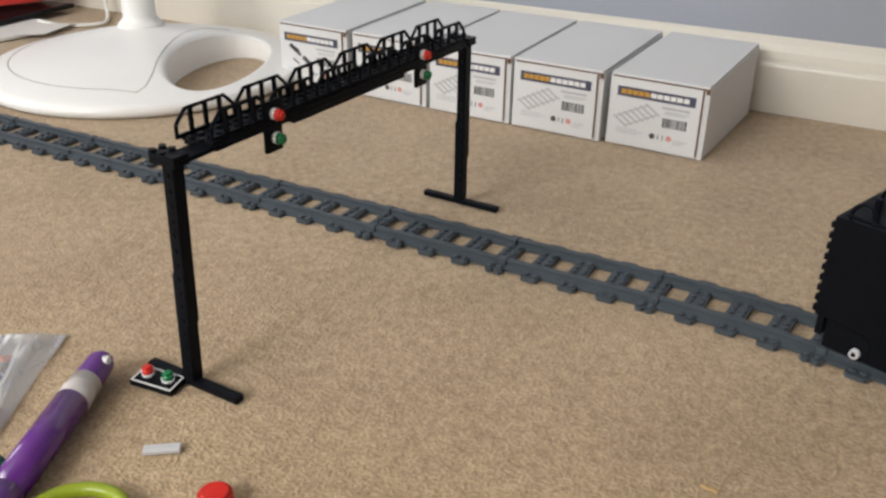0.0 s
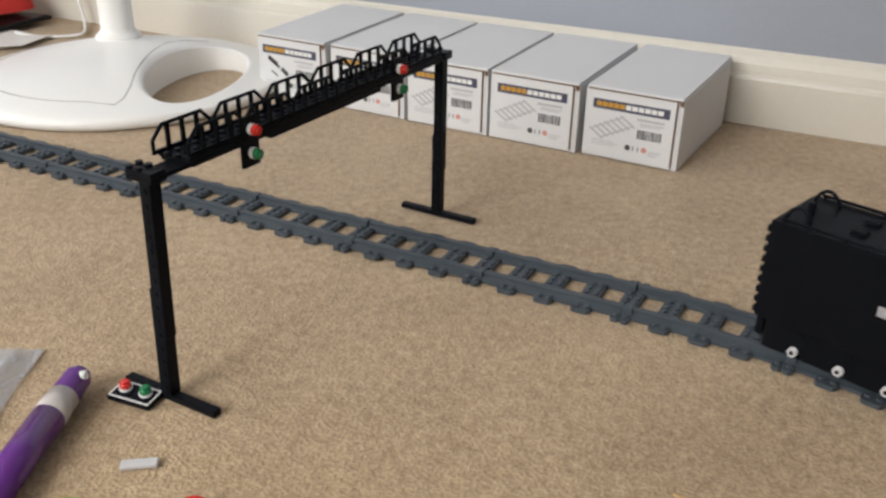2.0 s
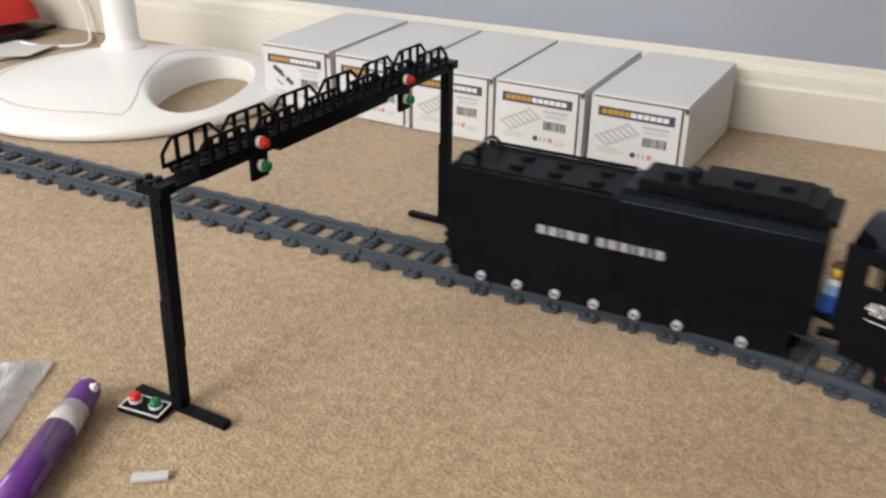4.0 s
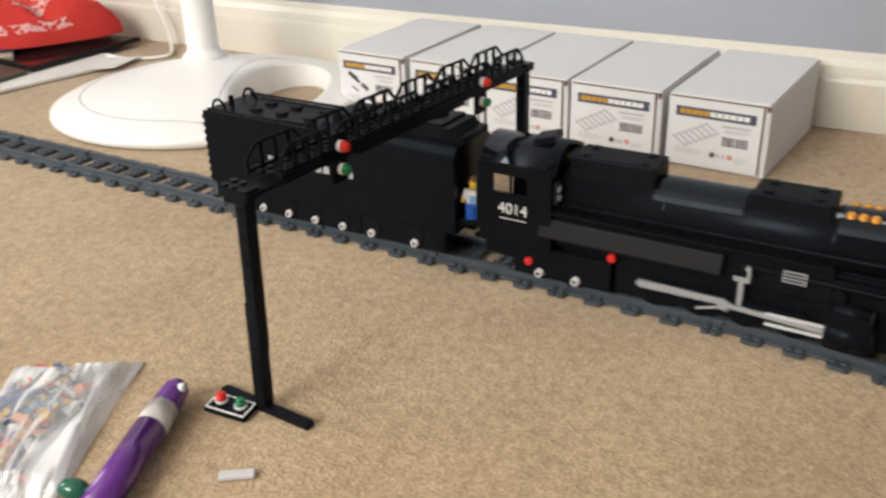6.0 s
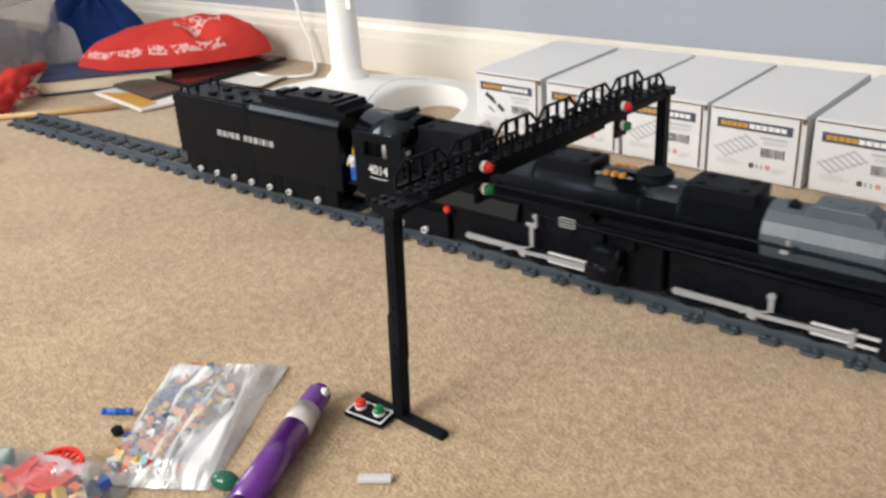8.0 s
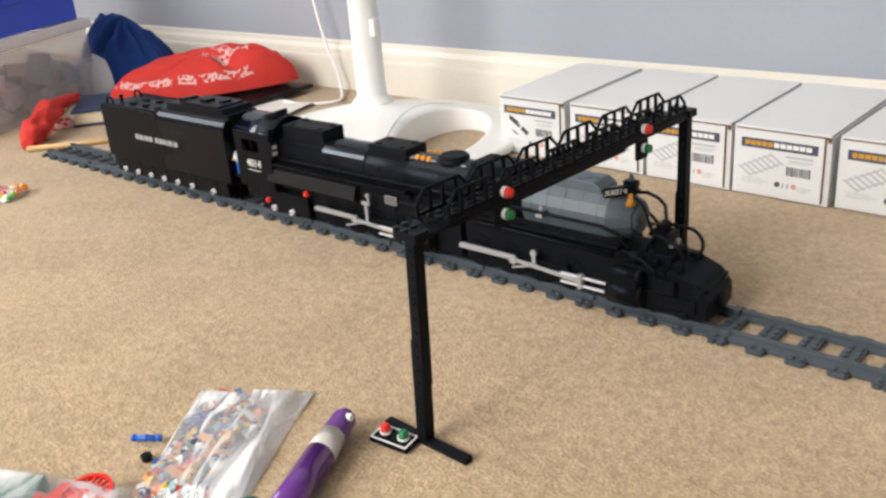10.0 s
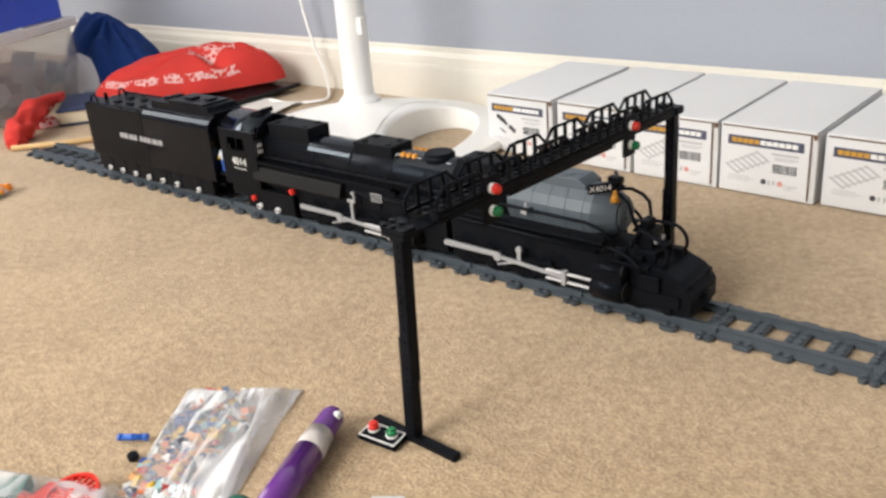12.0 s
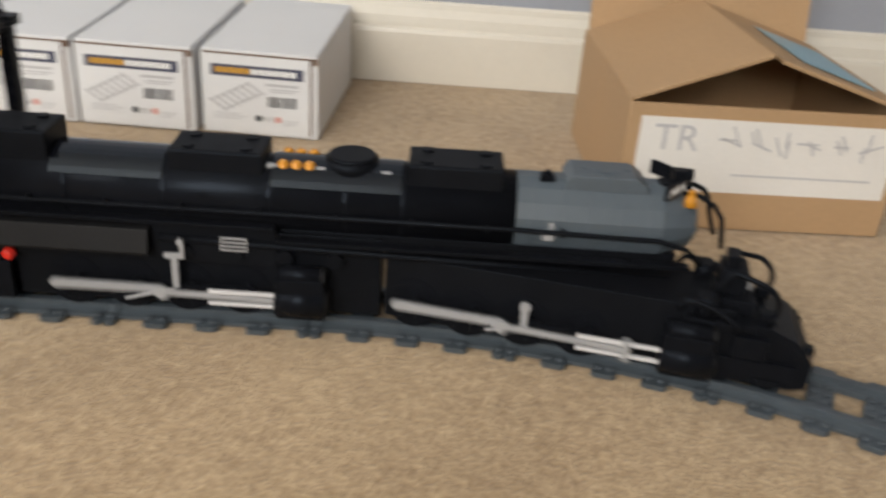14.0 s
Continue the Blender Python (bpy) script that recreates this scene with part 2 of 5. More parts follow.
# ---- mesh helpers ----
def box(bm, x0, x1, y0, y1, z0, z1, bevel=0.0, m=None, mi=0):
    vs = [bm.verts.new((x, y, z)) for x in (x0, x1) for y in (y0, y1) for z in (z0, z1)]
    fs = [bm.faces.new([vs[i] for i in q]) for q in ((0, 1, 3, 2), (4, 6, 7, 5), (0, 4, 5, 1), (2, 3, 7, 6), (0, 2, 6, 4), (1, 5, 7, 3))]
    for f in fs:
        f.material_index = mi
    if m is not None:
        bmesh.ops.transform(bm, matrix=m, verts=vs)
    if bevel:
        es = list({e for f in fs for e in f.edges})
        r = bmesh.ops.bevel(bm, geom=es, offset=bevel, segments=2, profile=0.6, affect="EDGES", clamp_overlap=True)
        for f in r["faces"]:
            f.material_index = mi
    return bm


def rod(bm, a, b, r, r2=None, seg=16, caps=True, mi=0):
    a, b = Vector(a), Vector(b)
    d = b - a
    q = d.to_track_quat("Z", "Y").to_matrix()
    r2 = r if r2 is None else r2
    ra, rb = [], []
    for i in range(seg):
        w = 2 * math.pi * i / seg
        c = q @ Vector((math.cos(w), math.sin(w), 0))
        ra.append(bm.verts.new(a + c * r))
        rb.append(bm.verts.new(b + c * r2))
    for i in range(seg):
        j = (i + 1) % seg
        f = bm.faces.new((ra[i], ra[j], rb[j], rb[i]))
        f.smooth, f.material_index = seg > 8, mi
    if caps:
        bm.faces.new(ra[::-1]).material_index = mi
        bm.faces.new(rb).material_index = mi
    return bm


def tube(bm, pts, r, seg=8, mi=0):
    """A round bar along a line of points."""
    pts = [Vector(p) for p in pts]
    rings = []
    for i, p in enumerate(pts):
        d = (pts[min(i + 1, len(pts) - 1)] - pts[max(i - 1, 0)]).normalized()
        side = d.cross(Vector((0.31, 0.17, 0.93))).normalized()
        up = side.cross(d)
        rings.append([bm.verts.new(p + r * (math.cos(2 * math.pi * k / seg) * side + math.sin(2 * math.pi * k / seg) * up)) for k in range(seg)])
    for a, b in zip(rings, rings[1:]):
        for k in range(seg):
            f = bm.faces.new((a[k], a[(k + 1) % seg], b[(k + 1) % seg], b[k]))
            f.smooth, f.material_index = True, mi
    bm.faces.new(rings[0][::-1])
    bm.faces.new(rings[-1])
    return bm


def prism(bm, outline, a0, a1, axis="y", bevel=0.0, mi=0, smooth=False):
    """An outline in two axes pushed along the third."""
    def at(p, v):
        return {"x": (v, p[0], p[1]), "y": (p[0], v, p[1]), "z": (p[0], p[1], v)}[axis]
    lo, hi = [bm.verts.new(at(p, a0)) for p in outline], [bm.verts.new(at(p, a1)) for p in outline]
    n, fs = len(outline), []
    for i in range(n):
        f = bm.faces.new((lo[i], lo[(i + 1) % n], hi[(i + 1) % n], hi[i]))
        f.smooth = smooth
        fs.append(f)
    fs += [bm.faces.new(lo[::-1]), bm.faces.new(hi)]
    for f in fs:
        f.material_index = mi
    if bevel:
        es = list({e for f in fs for e in f.edges})
        bmesh.ops.bevel(bm, geom=es, offset=bevel, segments=2, profile=0.6, affect="EDGES", clamp_overlap=True)
    return bm


def mesh_of(name, bm, *mats):
    bmesh.ops.recalc_face_normals(bm, faces=bm.faces)
    me = bpy.data.meshes.new(name)
    bm.to_mesh(me)
    bm.free()
    for m in mats:
        me.materials.append(m)
    return me


def part(name, bm, mat, parent=None, label="", at=None):
    mats = mat if isinstance(mat, (list, tuple)) else [mat]
    ob = new(name, mesh_of(name, bm, *mats))
    ob.parent = parent
    if at is not None:
        ob.matrix_basis = at
    if label:
        ob["label"] = label
    return ob


def share(name, me, parent, m, label=""):
    ob = new(name, me)
    ob.parent, ob.matrix_basis = parent, m
    if label:
        ob["label"] = label
    return ob


def base(name, label, category, at=None, group="", kind=""):
    ob = new(name)
    ob.empty_display_size = 0.02
    if at is not None:
        ob.matrix_basis = at
    return tagged(ob, label, category, group, kind)


def writing(name, words, size, m, mat, parent, label=""):
    """Raised print in the built-in letters."""
    cu = bpy.data.curves.new(name, "FONT")
    cu.body, cu.size, cu.extrude, cu.align_x, cu.align_y = words, size, 0.0002, "CENTER", "CENTER"
    tmp = new(name + "_curve", cu)
    bpy.context.view_layer.update()
    me = bpy.data.meshes.new_from_object(tmp.evaluated_get(bpy.context.evaluated_depsgraph_get()))
    bpy.data.objects.remove(tmp)
    me.materials.clear()
    me.materials.append(mat)
    return share(name, me, parent, m, label)


B = bmesh.new
# ---- the room ----
X0, X1, Y0, Y1, H = -2.6, 2.2, -2.6, 0.522, 2.4


def floor_sheet():
    bm = B()
    bmesh.ops.create_grid(bm, x_segments=240, y_segments=160, size=0.5)
    for v in bm.verts:
        v.co.x, v.co.y = X0 - 0.1 + (v.co.x + 0.5) * (X1 - X0 + 0.2), Y0 - 0.1 + (v.co.y + 0.5) * (Y1 - Y0 + 0.2)
        v.co.z = 0.0012 * noise.noise(v.co * 9) - 0.001
    for f in bm.faces:
        f.smooth = True
    ob = part("floor", bm, CARPET)
    return tagged(ob, "beige cut-pile carpet with a mottled short pile", "carpet", kind="structure")


floor_sheet()


def slab(name, label, cat, mat, *dims):
    return tagged(part(name, box(B(), *dims), mat), label, cat, kind="structure")


slab("wall_north", "grey-blue painted wall behind the boxes", "wall", WALL, X0 - 0.1, X1 + 0.1, Y1 + 0.016, Y1 + 0.14, -0.02, H)
slab("wall_east", "grey-blue painted wall", "wall", WALL, X1, X1 + 0.12, Y0, Y1 + 0.016, -0.02, H)
slab("ceiling", "white painted ceiling", "ceiling", WHITE_WALL, X0 - 0.12, X1 + 0.12, Y0 - 0.12, Y1 + 0.14, H, H + 0.1)


def holed_wall(name, axis, at0, at1, a0, a1, w0, w1, z0, z1):
    bm = B()
    for lo, hi, za, zb in ((a0, w0, -0.02, H), (w1, a1, -0.02, H), (w0, w1, -0.02, z0), (w0, w1, z1, H)):
        if axis == "y":
            box(bm, lo, hi, at0, at1, za, zb)
        else:
            box(bm, at0, at1, lo, hi, za, zb)
    return tagged(part(name, bm, WALL), "grey-blue painted wall with a window opening", "wall", kind="structure")


holed_wall("wall_south", "y", Y0 - 0.12, Y0, X0 - 0.12, X1 + 0.12, -1.4, 0.3, 0.9, 2.1)
holed_wall("wall_west", "x", X0 - 0.12, X0, Y0, Y1 + 0.016, -1.85, -0.55, 0.85, 2.05)


def window(name, axis, p, w0, w1, z0, z1):
    top = base(name, "white painted window with two panes", "window", kind="structure")
    f, s = B(), B()

    def bar(bm, a, b, za, zb, d0, d1):
        if axis == "y":
            box(bm, a, b, p + d0, p + d1, za, zb, 0.003)
        else:
            box(bm, p + d0, p + d1, a, b, za, zb, 0.003)
    mid = (w0 + w1) / 2
    for a, b, za, zb in ((w0, w0 + 0.05, z0, z1), (w1 - 0.05, w1, z0, z1), (mid - 0.03, mid + 0.03, z0 + 0.05, z1 - 0.05),
                         (w0 + 0.05, w1 - 0.05, z0, z0 + 0.05), (w0 + 0.05, w1 - 0.05, z1 - 0.05, z1)):
        bar(f, a, b, za, zb, -0.1, -0.05)
    part("window_frame", f, SKIRT, top)
    bar(s, w0, w1, z0 - 0.03, z0 - 0.002, -0.05, 0.06)
    part("window_sill", s, SKIRT, top)
    for a, b in ((w0 + 0.05, mid - 0.03), (mid + 0.03, w1 - 0.05)):
        g = B()
        bar(g, a, b, z0 + 0.05, z1 - 0.05, -0.078, -0.072)
        part("pane", g, GLASS, top).visible_shadow = False


window("window_1", "y", Y0, -1.4, 0.3, 0.9, 2.1)
window("window_2", "x", X0, -1.85, -0.55, 0.85, 2.05)


def skirting():
    prof = [(0, 0), (0, 0.058), (0.001, 0.062), (0.005, 0.064), (0.005, 0.068), (0.006, 0.076), (0.011, 0.084), (0.012, 0.090), (0.0155, 0.093), (0.016, 0)]
    bm = prism(B(), [(Y1 + d, z) for d, z in prof], X0, X1, "x")
    tagged(part("baseboard", bm, SKIRT), "cream gloss skirting board with a moulded top edge", "skirting", kind="structure")


skirting()

# ---- railway track ----
STUD, RAD, BEND = 0.008, 0.75, 0.384


def on_track(s):
    """Middle of the track and its heading at a run s along it."""
    if s <= BEND:
        return Vector((s, 0, 0)), 0.0
    a = (s - BEND) / RAD
    return Vector((BEND + RAD * math.sin(a), -RAD + RAD * math.cos(a), 0)), -a


def bent(p, s0, curved):
    """A point of a straight piece laid at s0."""
    q, h = on_track(s0 + p[0]) if curved else (Vector((p[0], 0, 0)), 0.0)
    return q + Vector((-math.sin(h) * p[1], math.cos(h) * p[1], p[2]))


def sleeper_mesh(studs, half):
    bm = B()
    w = 0.0078 if not half else 0.0038
    lo = 0.0022
    prism(bm, [(-w, -0.0318), (-w + lo, -0.0345), (w - lo, -0.0345), (w, -0.0318), (w, 0.0318), (w - lo, 0.0345), (lo - w, 0.0345), (-w, 0.0318)], 0, 0.0034, "z")
    xs = (-0.004, 0.004) if not half else (0.0,)
    for x in xs:
        for k in (-3.5, -1.5, -0.5, 0.5, 1.5, 3.5):
            rod(bm, (x, k * STUD, 0.0034), (x, k * STUD, 0.0051), 0.0024, seg=10)
    return mesh_of("sleeper", bm, TRACK)


SLEEPER, HALF = sleeper_mesh(True, False), sleeper_mesh(True, True)
RAILPROF = [(-0.0072, 0.0004), (-0.0072, 0.0028), (-0.0040, 0.0038), (-0.0016, 0.0050), (-0.0016, 0.0068), (-0.0025, 0.0072), (-0.0025, 0.0086),
            (0.0025, 0.0086), (0.0025, 0.0072), (0.0016, 0.0068), (0.0016, 0.0050), (0.0040, 0.0038), (0.0044, 0.0004)]


def track_section(s0, length, curved):
    org, h0 = on_track(s0)
    m = Matrix.Translation(org) @ pose(0, 0, 0, 0, 0, math.degrees(h0))
    kind = "curved" if curved else "straight"
    top = base("track_section", f"dark grey plastic {kind} toy track section on the carpet", "toy track", m, "toy railway track")
    inv = m.inverted()

    def lay(p):
        return inv @ bent(p, s0, True)
    n = round(length / 0.032)
    for k in range(n + 1):
        half = k in (0, n)
        x = k * 0.032 + (0.004 if k == 0 else -0.004 if k == n else 0)
        q, h = on_track(s0 + x)
        share("sleeper", HALF if half else SLEEPER, top, inv @ (Matrix.Translation(q) @ pose(0, 0, 0, 0, 0, math.degrees(h))))
    for y in (-0.0195, 0.0195):
        bm, side = B(), 1 if y < 0 else -1
        steps = 1 if not curved else 8
        rings = []
        for i in range(steps + 1):
            x = 0.0003 + (length - 0.0006) * i / steps
            rings.append([bm.verts.new(lay((x, y + dy * side, z))) for dy, z in RAILPROF])
        for a, b in zip(rings, rings[1:]):
            for k in range(len(RAILPROF)):
                bm.faces.new((a[k], a[(k + 1) % len(RAILPROF)], b[(k + 1) % len(RAILPROF)], b[k]))
        bm.faces.new(rings[0][::-1])
        bm.faces.new(rings[-1])
        part("rail", bm, TRACK, top)
    for x, y in ((0.004, -0.0195), (length - 0.004, 0.0195)):
        c = lay((x, y, 0))
        bm = box(B(), c.x - 0.0035, c.x + 0.0035, c.y - 0.0044, c.y + 0.0044, 0.003, 0.0092, 0.0005)
        part("joint_clip", bm, TRACK, top)
    return top


for i in range(10):
    track_section(-0.896 + 0.128 * i, 0.128, False)
for i in range(9):
    track_section(BEND + 0.128 * i, 0.128, True)


# ---- signal gantry ----
def signal_head(parent, y):
    bm = box(B(), 0.1735, 0.1765, y - 0.0080, y + 0.0080, 0.1345, 0.1685, 0.0006)
    h = part("signal_plate", bm, BLACK, parent)
    for z, mat, lab in ((0.1600, RED, "red lens"), (0.1440, GREEN, "green lens")):
        part("lens_holder", rod(B(), (0.1765, y, z), (0.1800, y, z), 0.0038, 0.0041, 18), WHITE, h, "white round holder")
        bm = rod(B(), (0.1800, y, z), (0.1838, y, z), 0.0039, 0.0034, 18)
        rod(bm, (0.1838, y, z), (0.1848, y, z), 0.0027, 0.0018, 14)
        part("lens", bm, mat, h, lab)


def railing_panel(length, height=0.0168):
    """A plastic fence with cut corners and upright bars."""
    bm, r, c = B(), 0.00125, 0.0085
    for p, q in (((0, 0), (0, height * 0.52)), ((0, height * 0.52), (c, height)), ((c, height), (length - c, height)),
                 ((length - c, height), (length, height * 0.52)), ((length, height * 0.52), (length, 0))):
        rod(bm, (0, p[0], p[1]), (0, q[0], q[1]), r, seg=8)
    n = 4
    for k in range(1, n):
        y = length * k / n
        box(bm, -0.0010, 0.0010, y - 0.0013, y + 0.0013, 0, height)
    box(bm, -0.0009, 0.0009, 0, length, 0.0, 0.0024)
    return mesh_of("railing", bm, BLACK)


def gantry():
    g = base("signal_gantry", "black plastic toy signal gantry spanning the track", "signal gantry", pose(0.1510, -0.2705, 0, 0, 0, -2.8) @ pose(-0.168, 0.2728, 0) @ Matrix.Diagonal((1, 1, 1.024, 1)))
    for y in (-0.2728, 0.0785):
        x = 0.168
        part("base", box(B(), x - 0.0400, x + 0.0400, y - 0.0036, y + 0.0036, 0, 0.0046, 0.0005), BLACK, g)
        p = B()
        box(p, x - 0.0038, x + 0.0050, y - 0.0046, y + 0.0046, 0.046, 0.1502, 0.0005)
        box(p, x - 0.0054, x + 0.0040, y - 0.0045, y + 0.0045, 0.0046, 0.0800, 0.0005)
        for k in range(15):
            z = 0.0096 * (k + 1)
            for sx in (-1, 1):
                rod(p, (x, y + sx * 0.0046, z), (x, y + sx * 0.0053, z), 0.0021, seg=10)
        lean = 0.0055 if y < 0 else 0.0
        for v in p.verts:
            v.co.y += lean * v.co.z / 0.1535
        part("post", p, BLACK, g)
        y += lean
        c = box(B(), x - 0.0125, x + 0.0085, y - 0.0062, y + 0.0062, 0.1502, 0.1535, 0.0004)
        box(c, x - 0.0125, x + 0.0085, y - 0.0062, y + 0.0062, 0.1537, 0.1568, 0.0004)
        for a in (-0.0110, -0.0030):
            for b in (-0.004, 0.004):
                rod(c, (x + a, y + b * (1 if y > 0 else 1), 0.1568), (x + a, y + b, 0.1585), 0.0024, seg=10)
        part("cap", c, BLACK, g)
    m = B()
    box(m, 0.1590, 0.1750, -0.2608, 0.0718, 0.1504, 0.1534, 0.0004)
    box(m, 0.1500, 0.1770, -0.2400, 0.0600, 0.1506, 0.1536, 0.0004)
    for a, b in ((-0.2420, -0.2010), (-0.2005, -0.0975), (-0.0970, 0.0055), (0.0060, 0.0640)):
        box(m, 0.1502, 0.1768, a, b, 0.1537, 0.1568, 0.0004)
    box(m, 0.1512, 0.1758, -0.1650, -0.0300, 0.1472, 0.1502, 0.0004)
    for k in range(2, 40):
        for x in (0.1600, 0.1680):
            rod(m, (x, -0.259 + 0.008 * k, 0.1568), (x, -0.259 + 0.008 * k, 0.1585), 0.0024, seg=8)
    part("walkway", m, BLACK, g)
    rail = railing_panel(0.0505)
    for k in range(6):
        share("railing", rail, g, pose(0.1535, -0.2480 + 0.0525 * k, 0.1567))
        share("railing", rail, g, pose(0.1745, -0.2395 + 0.0509 * k, 0.1567))
    for y in (-0.1860, -0.0050):
        signal_head(g, y)


gantry()


def loose_signal():
    s = base("toy_signal_plate", "black tile with white trim, red and green studs, on carpet", "toy signal", pose(0.1310, -0.2830, 0.0008, 2, 3, 8))
    part("plate", box(B(), -0.0158, 0.0158, -0.0088, 0.0088, 0, 0.0040, 0.0006), BLACK, s)
    t = B()
    for a, b, c, d in ((-0.0152, 0.0152, -0.0082, -0.0072), (-0.0152, 0.0152, 0.0072, 0.0082), (-0.0152, -0.0142, -0.0072, 0.0072), (0.0142, 0.0152, -0.0072, 0.0072)):
        box(t, a, b, c, d, 0.0040, 0.0045)
    part("trim", t, WHITE, s, "white raised trim")
    for x, mat, lab in ((-0.0080, RED, "red lens"), (0.0075, GREEN, "green lens")):
        h = part("lens_holder", rod(B(), (x, 0.0010, 0.0040), (x, 0.0010, 0.0062), 0.0042, 0.0046, 16), WHITE, s, "white round holder")
        bm = rod(B(), (x, 0.0010, 0.0062), (x, 0.0010, 0.0098), 0.0040, 0.0036, 16)
        rod(bm, (x, 0.0010, 0.0098), (x, 0.0010, 0.0112), 0.0026, 0.0022, 12)
        part("lens", bm, mat, h, lab)


loose_signal()


# ---- white product boxes ----
def product_box(k, x, pieces):
    w, d, h = 0.1115, 0.195, 0.0820
    b = base("product_box", "white card box with a navy and orange printed label", "box",
             pose(x, (0.3280, 0.3255, 0.3200, 0.3165, 0.3160)[k], 0, 0, 0, (-2.4, -2.8, -2.4, -2.8, -3.4)[k]), "row of white boxes")
    bm = prism(B(), [(0.0008, 0), (0.0008, h - 0.0032), (d, h + 0.0035), (d, 0)], 0.0, w, "x", 0.0010)
    part("carton", bm, BOXWHITE, b)
    lid = B()
    prism(lid, [(0.0, h - 0.0028), (0.0, h), (d + 0.0006, h + 0.0068), (d + 0.0006, h + 0.0040)], 0.0012, w - 0.0010, "x", 0.0006)
    part("lid", lid, BOXWHITE, b)
    fl = B()
    box(fl, 0.0035, w - 0.0075, -0.0014, 0.0006, 0.0020, h - 0.0042, 0.0006)
    part("front_flap", fl, BOXWHITE, b)
    e = B()
    box(e, 0.0030, w - 0.0015, -0.0015, 0.0006, h - 0.0038, h - 0.0029)
    box(e, w - 0.0072, w - 0.0062, -0.0012, 0.0006, 0.004, h - 0.004)
    box(e, w - 0.0044, w - 0.0006, -0.0008, 0.004, h - 0.0082, h - 0.0030)
    part("card_edge", e, CARDEDGE, b, "bare brown corrugated edge")
    y = -0.0016

    def patch(bm, x0, x1, z0, z1, dy=0.0):
        box(bm, x0, x1, y - dy, y - dy + 0.00025, z0, z1)
    band = B()
    patch(band, 0.010, 0.098, 0.0575, 0.0685)
    part("label_band", band, INK_NAVY, b, "navy printed band")
    for i in range(11):
        o, x = B(), 0.0145 + 0.0067 * i if i < 5 else 0.0483 + 0.0073 * (i - 5)
        patch(o, x, x + (0.0057 if i < 5 else 0.0062), 0.0605, 0.0658, 0.0003)
        part("letter_bar", o, INK_ORANGE if i < 5 else INK_WHITE, b)
    if pieces:
        for cx, cz, a, ww, hh in ((0.026, 0.048, -30, 0.017, 0.006), (0.030, 0.044, -30, 0.015, 0.004), (0.045, 0.035, -35, 0.013, 0.006), (0.028, 0.031, -30, 0.012, 0.002)):
            piece = box(B(), -ww / 2, ww / 2, y, y + 0.00025, -hh / 2, hh / 2, m=Matrix.Translation((cx, 0, cz)) @ pose(0, 0, 0, 0, a * -1, 0))
            part("printed_piece", piece, INK_DARK, b, "black printed piece")
    else:
        g = B()
        ax, az, bx, bz = 0.0190, 0.0098, 0.0062, -0.0042
        for k in (-1, 1):
            cx, cz = 0.034 + k * bx, 0.038 + k * bz
            prism(g, [(cx - ax, cz - az - 0.0010), (cx + ax, cz + az - 0.0010), (cx + ax, cz + az + 0.0010), (cx - ax, cz - az + 0.0010)], y, y + 0.00025, "y")
        for i in range(7):
            s = (i - 3) / 3.2
            cx, cz = 0.034 + s * ax, 0.038 + s * az
            prism(g, [(cx - 1.35 * bx - 0.0012, cz - 1.35 * bz - 0.0006), (cx + 1.35 * bx - 0.0012, cz + 1.35 * bz - 0.0006), (cx + 1.35 * bx + 0.0012, cz + 1.35 * bz + 0.0006), (cx - 1.35 * bx + 0.0012, cz - 1.35 * bz + 0.0006)], y + 0.00002, y + 0.00027, "y")
        part("picture", g, INK_GREY, b, "pale grey printed track")
    lines = [(0.062, 0.093, 0.0505, 0.0530), (0.066, 0.093, 0.0470, 0.0482), (0.066, 0.089, 0.0448, 0.0458)]
    lines += [(0.012, 0.037 + 0.006 * (i % 2), 0.0205 - 0.0024 * i, 0.0213 - 0.0024 * i) for i in range(3)]
    lines += [(0.078, 0.094 - 0.003 * i, 0.0170 - 0.0022 * i, 0.0177 - 0.0022 * i) for i in range(3)]
    for x0, x1, z0, z1 in lines:
        t = B()
        patch(t, x0, x1, z0, z1)
        part("small_print", t, INK_GREY, b)
    bc, rr = B(), random.Random(7)
    px = 0.064
    while px < 0.0905:
        ww = rr.choice((0.0006, 0.0011, 0.0017))
        patch(bc, px, px + ww, 0.0300, 0.0405)
        px += ww + rr.choice((0.0006, 0.0010))
    part("barcode", bc, INK_DARK, b)
    mk = B()
    rod(mk, (0.0545, y, 0.0180), (0.0545, y + 0.00025, 0.0180), 0.0033, seg=14)
    patch(mk, 0.0605, 0.0615, 0.0150, 0.0205)
    patch(mk, 0.0660, 0.0670, 0.0150, 0.0205)
    part("mark", mk, INK_DARK, b)
    part("mark", rod(B(), (0.0735, y, 0.0180), (0.0735, y + 0.00025, 0.0180), 0.0032, seg=14), INK_RED, b)


for k, x in enumerate((-0.2350, -0.1165, 0.0000, 0.1145, 0.2320)):
    product_box(k, x, k == 0)


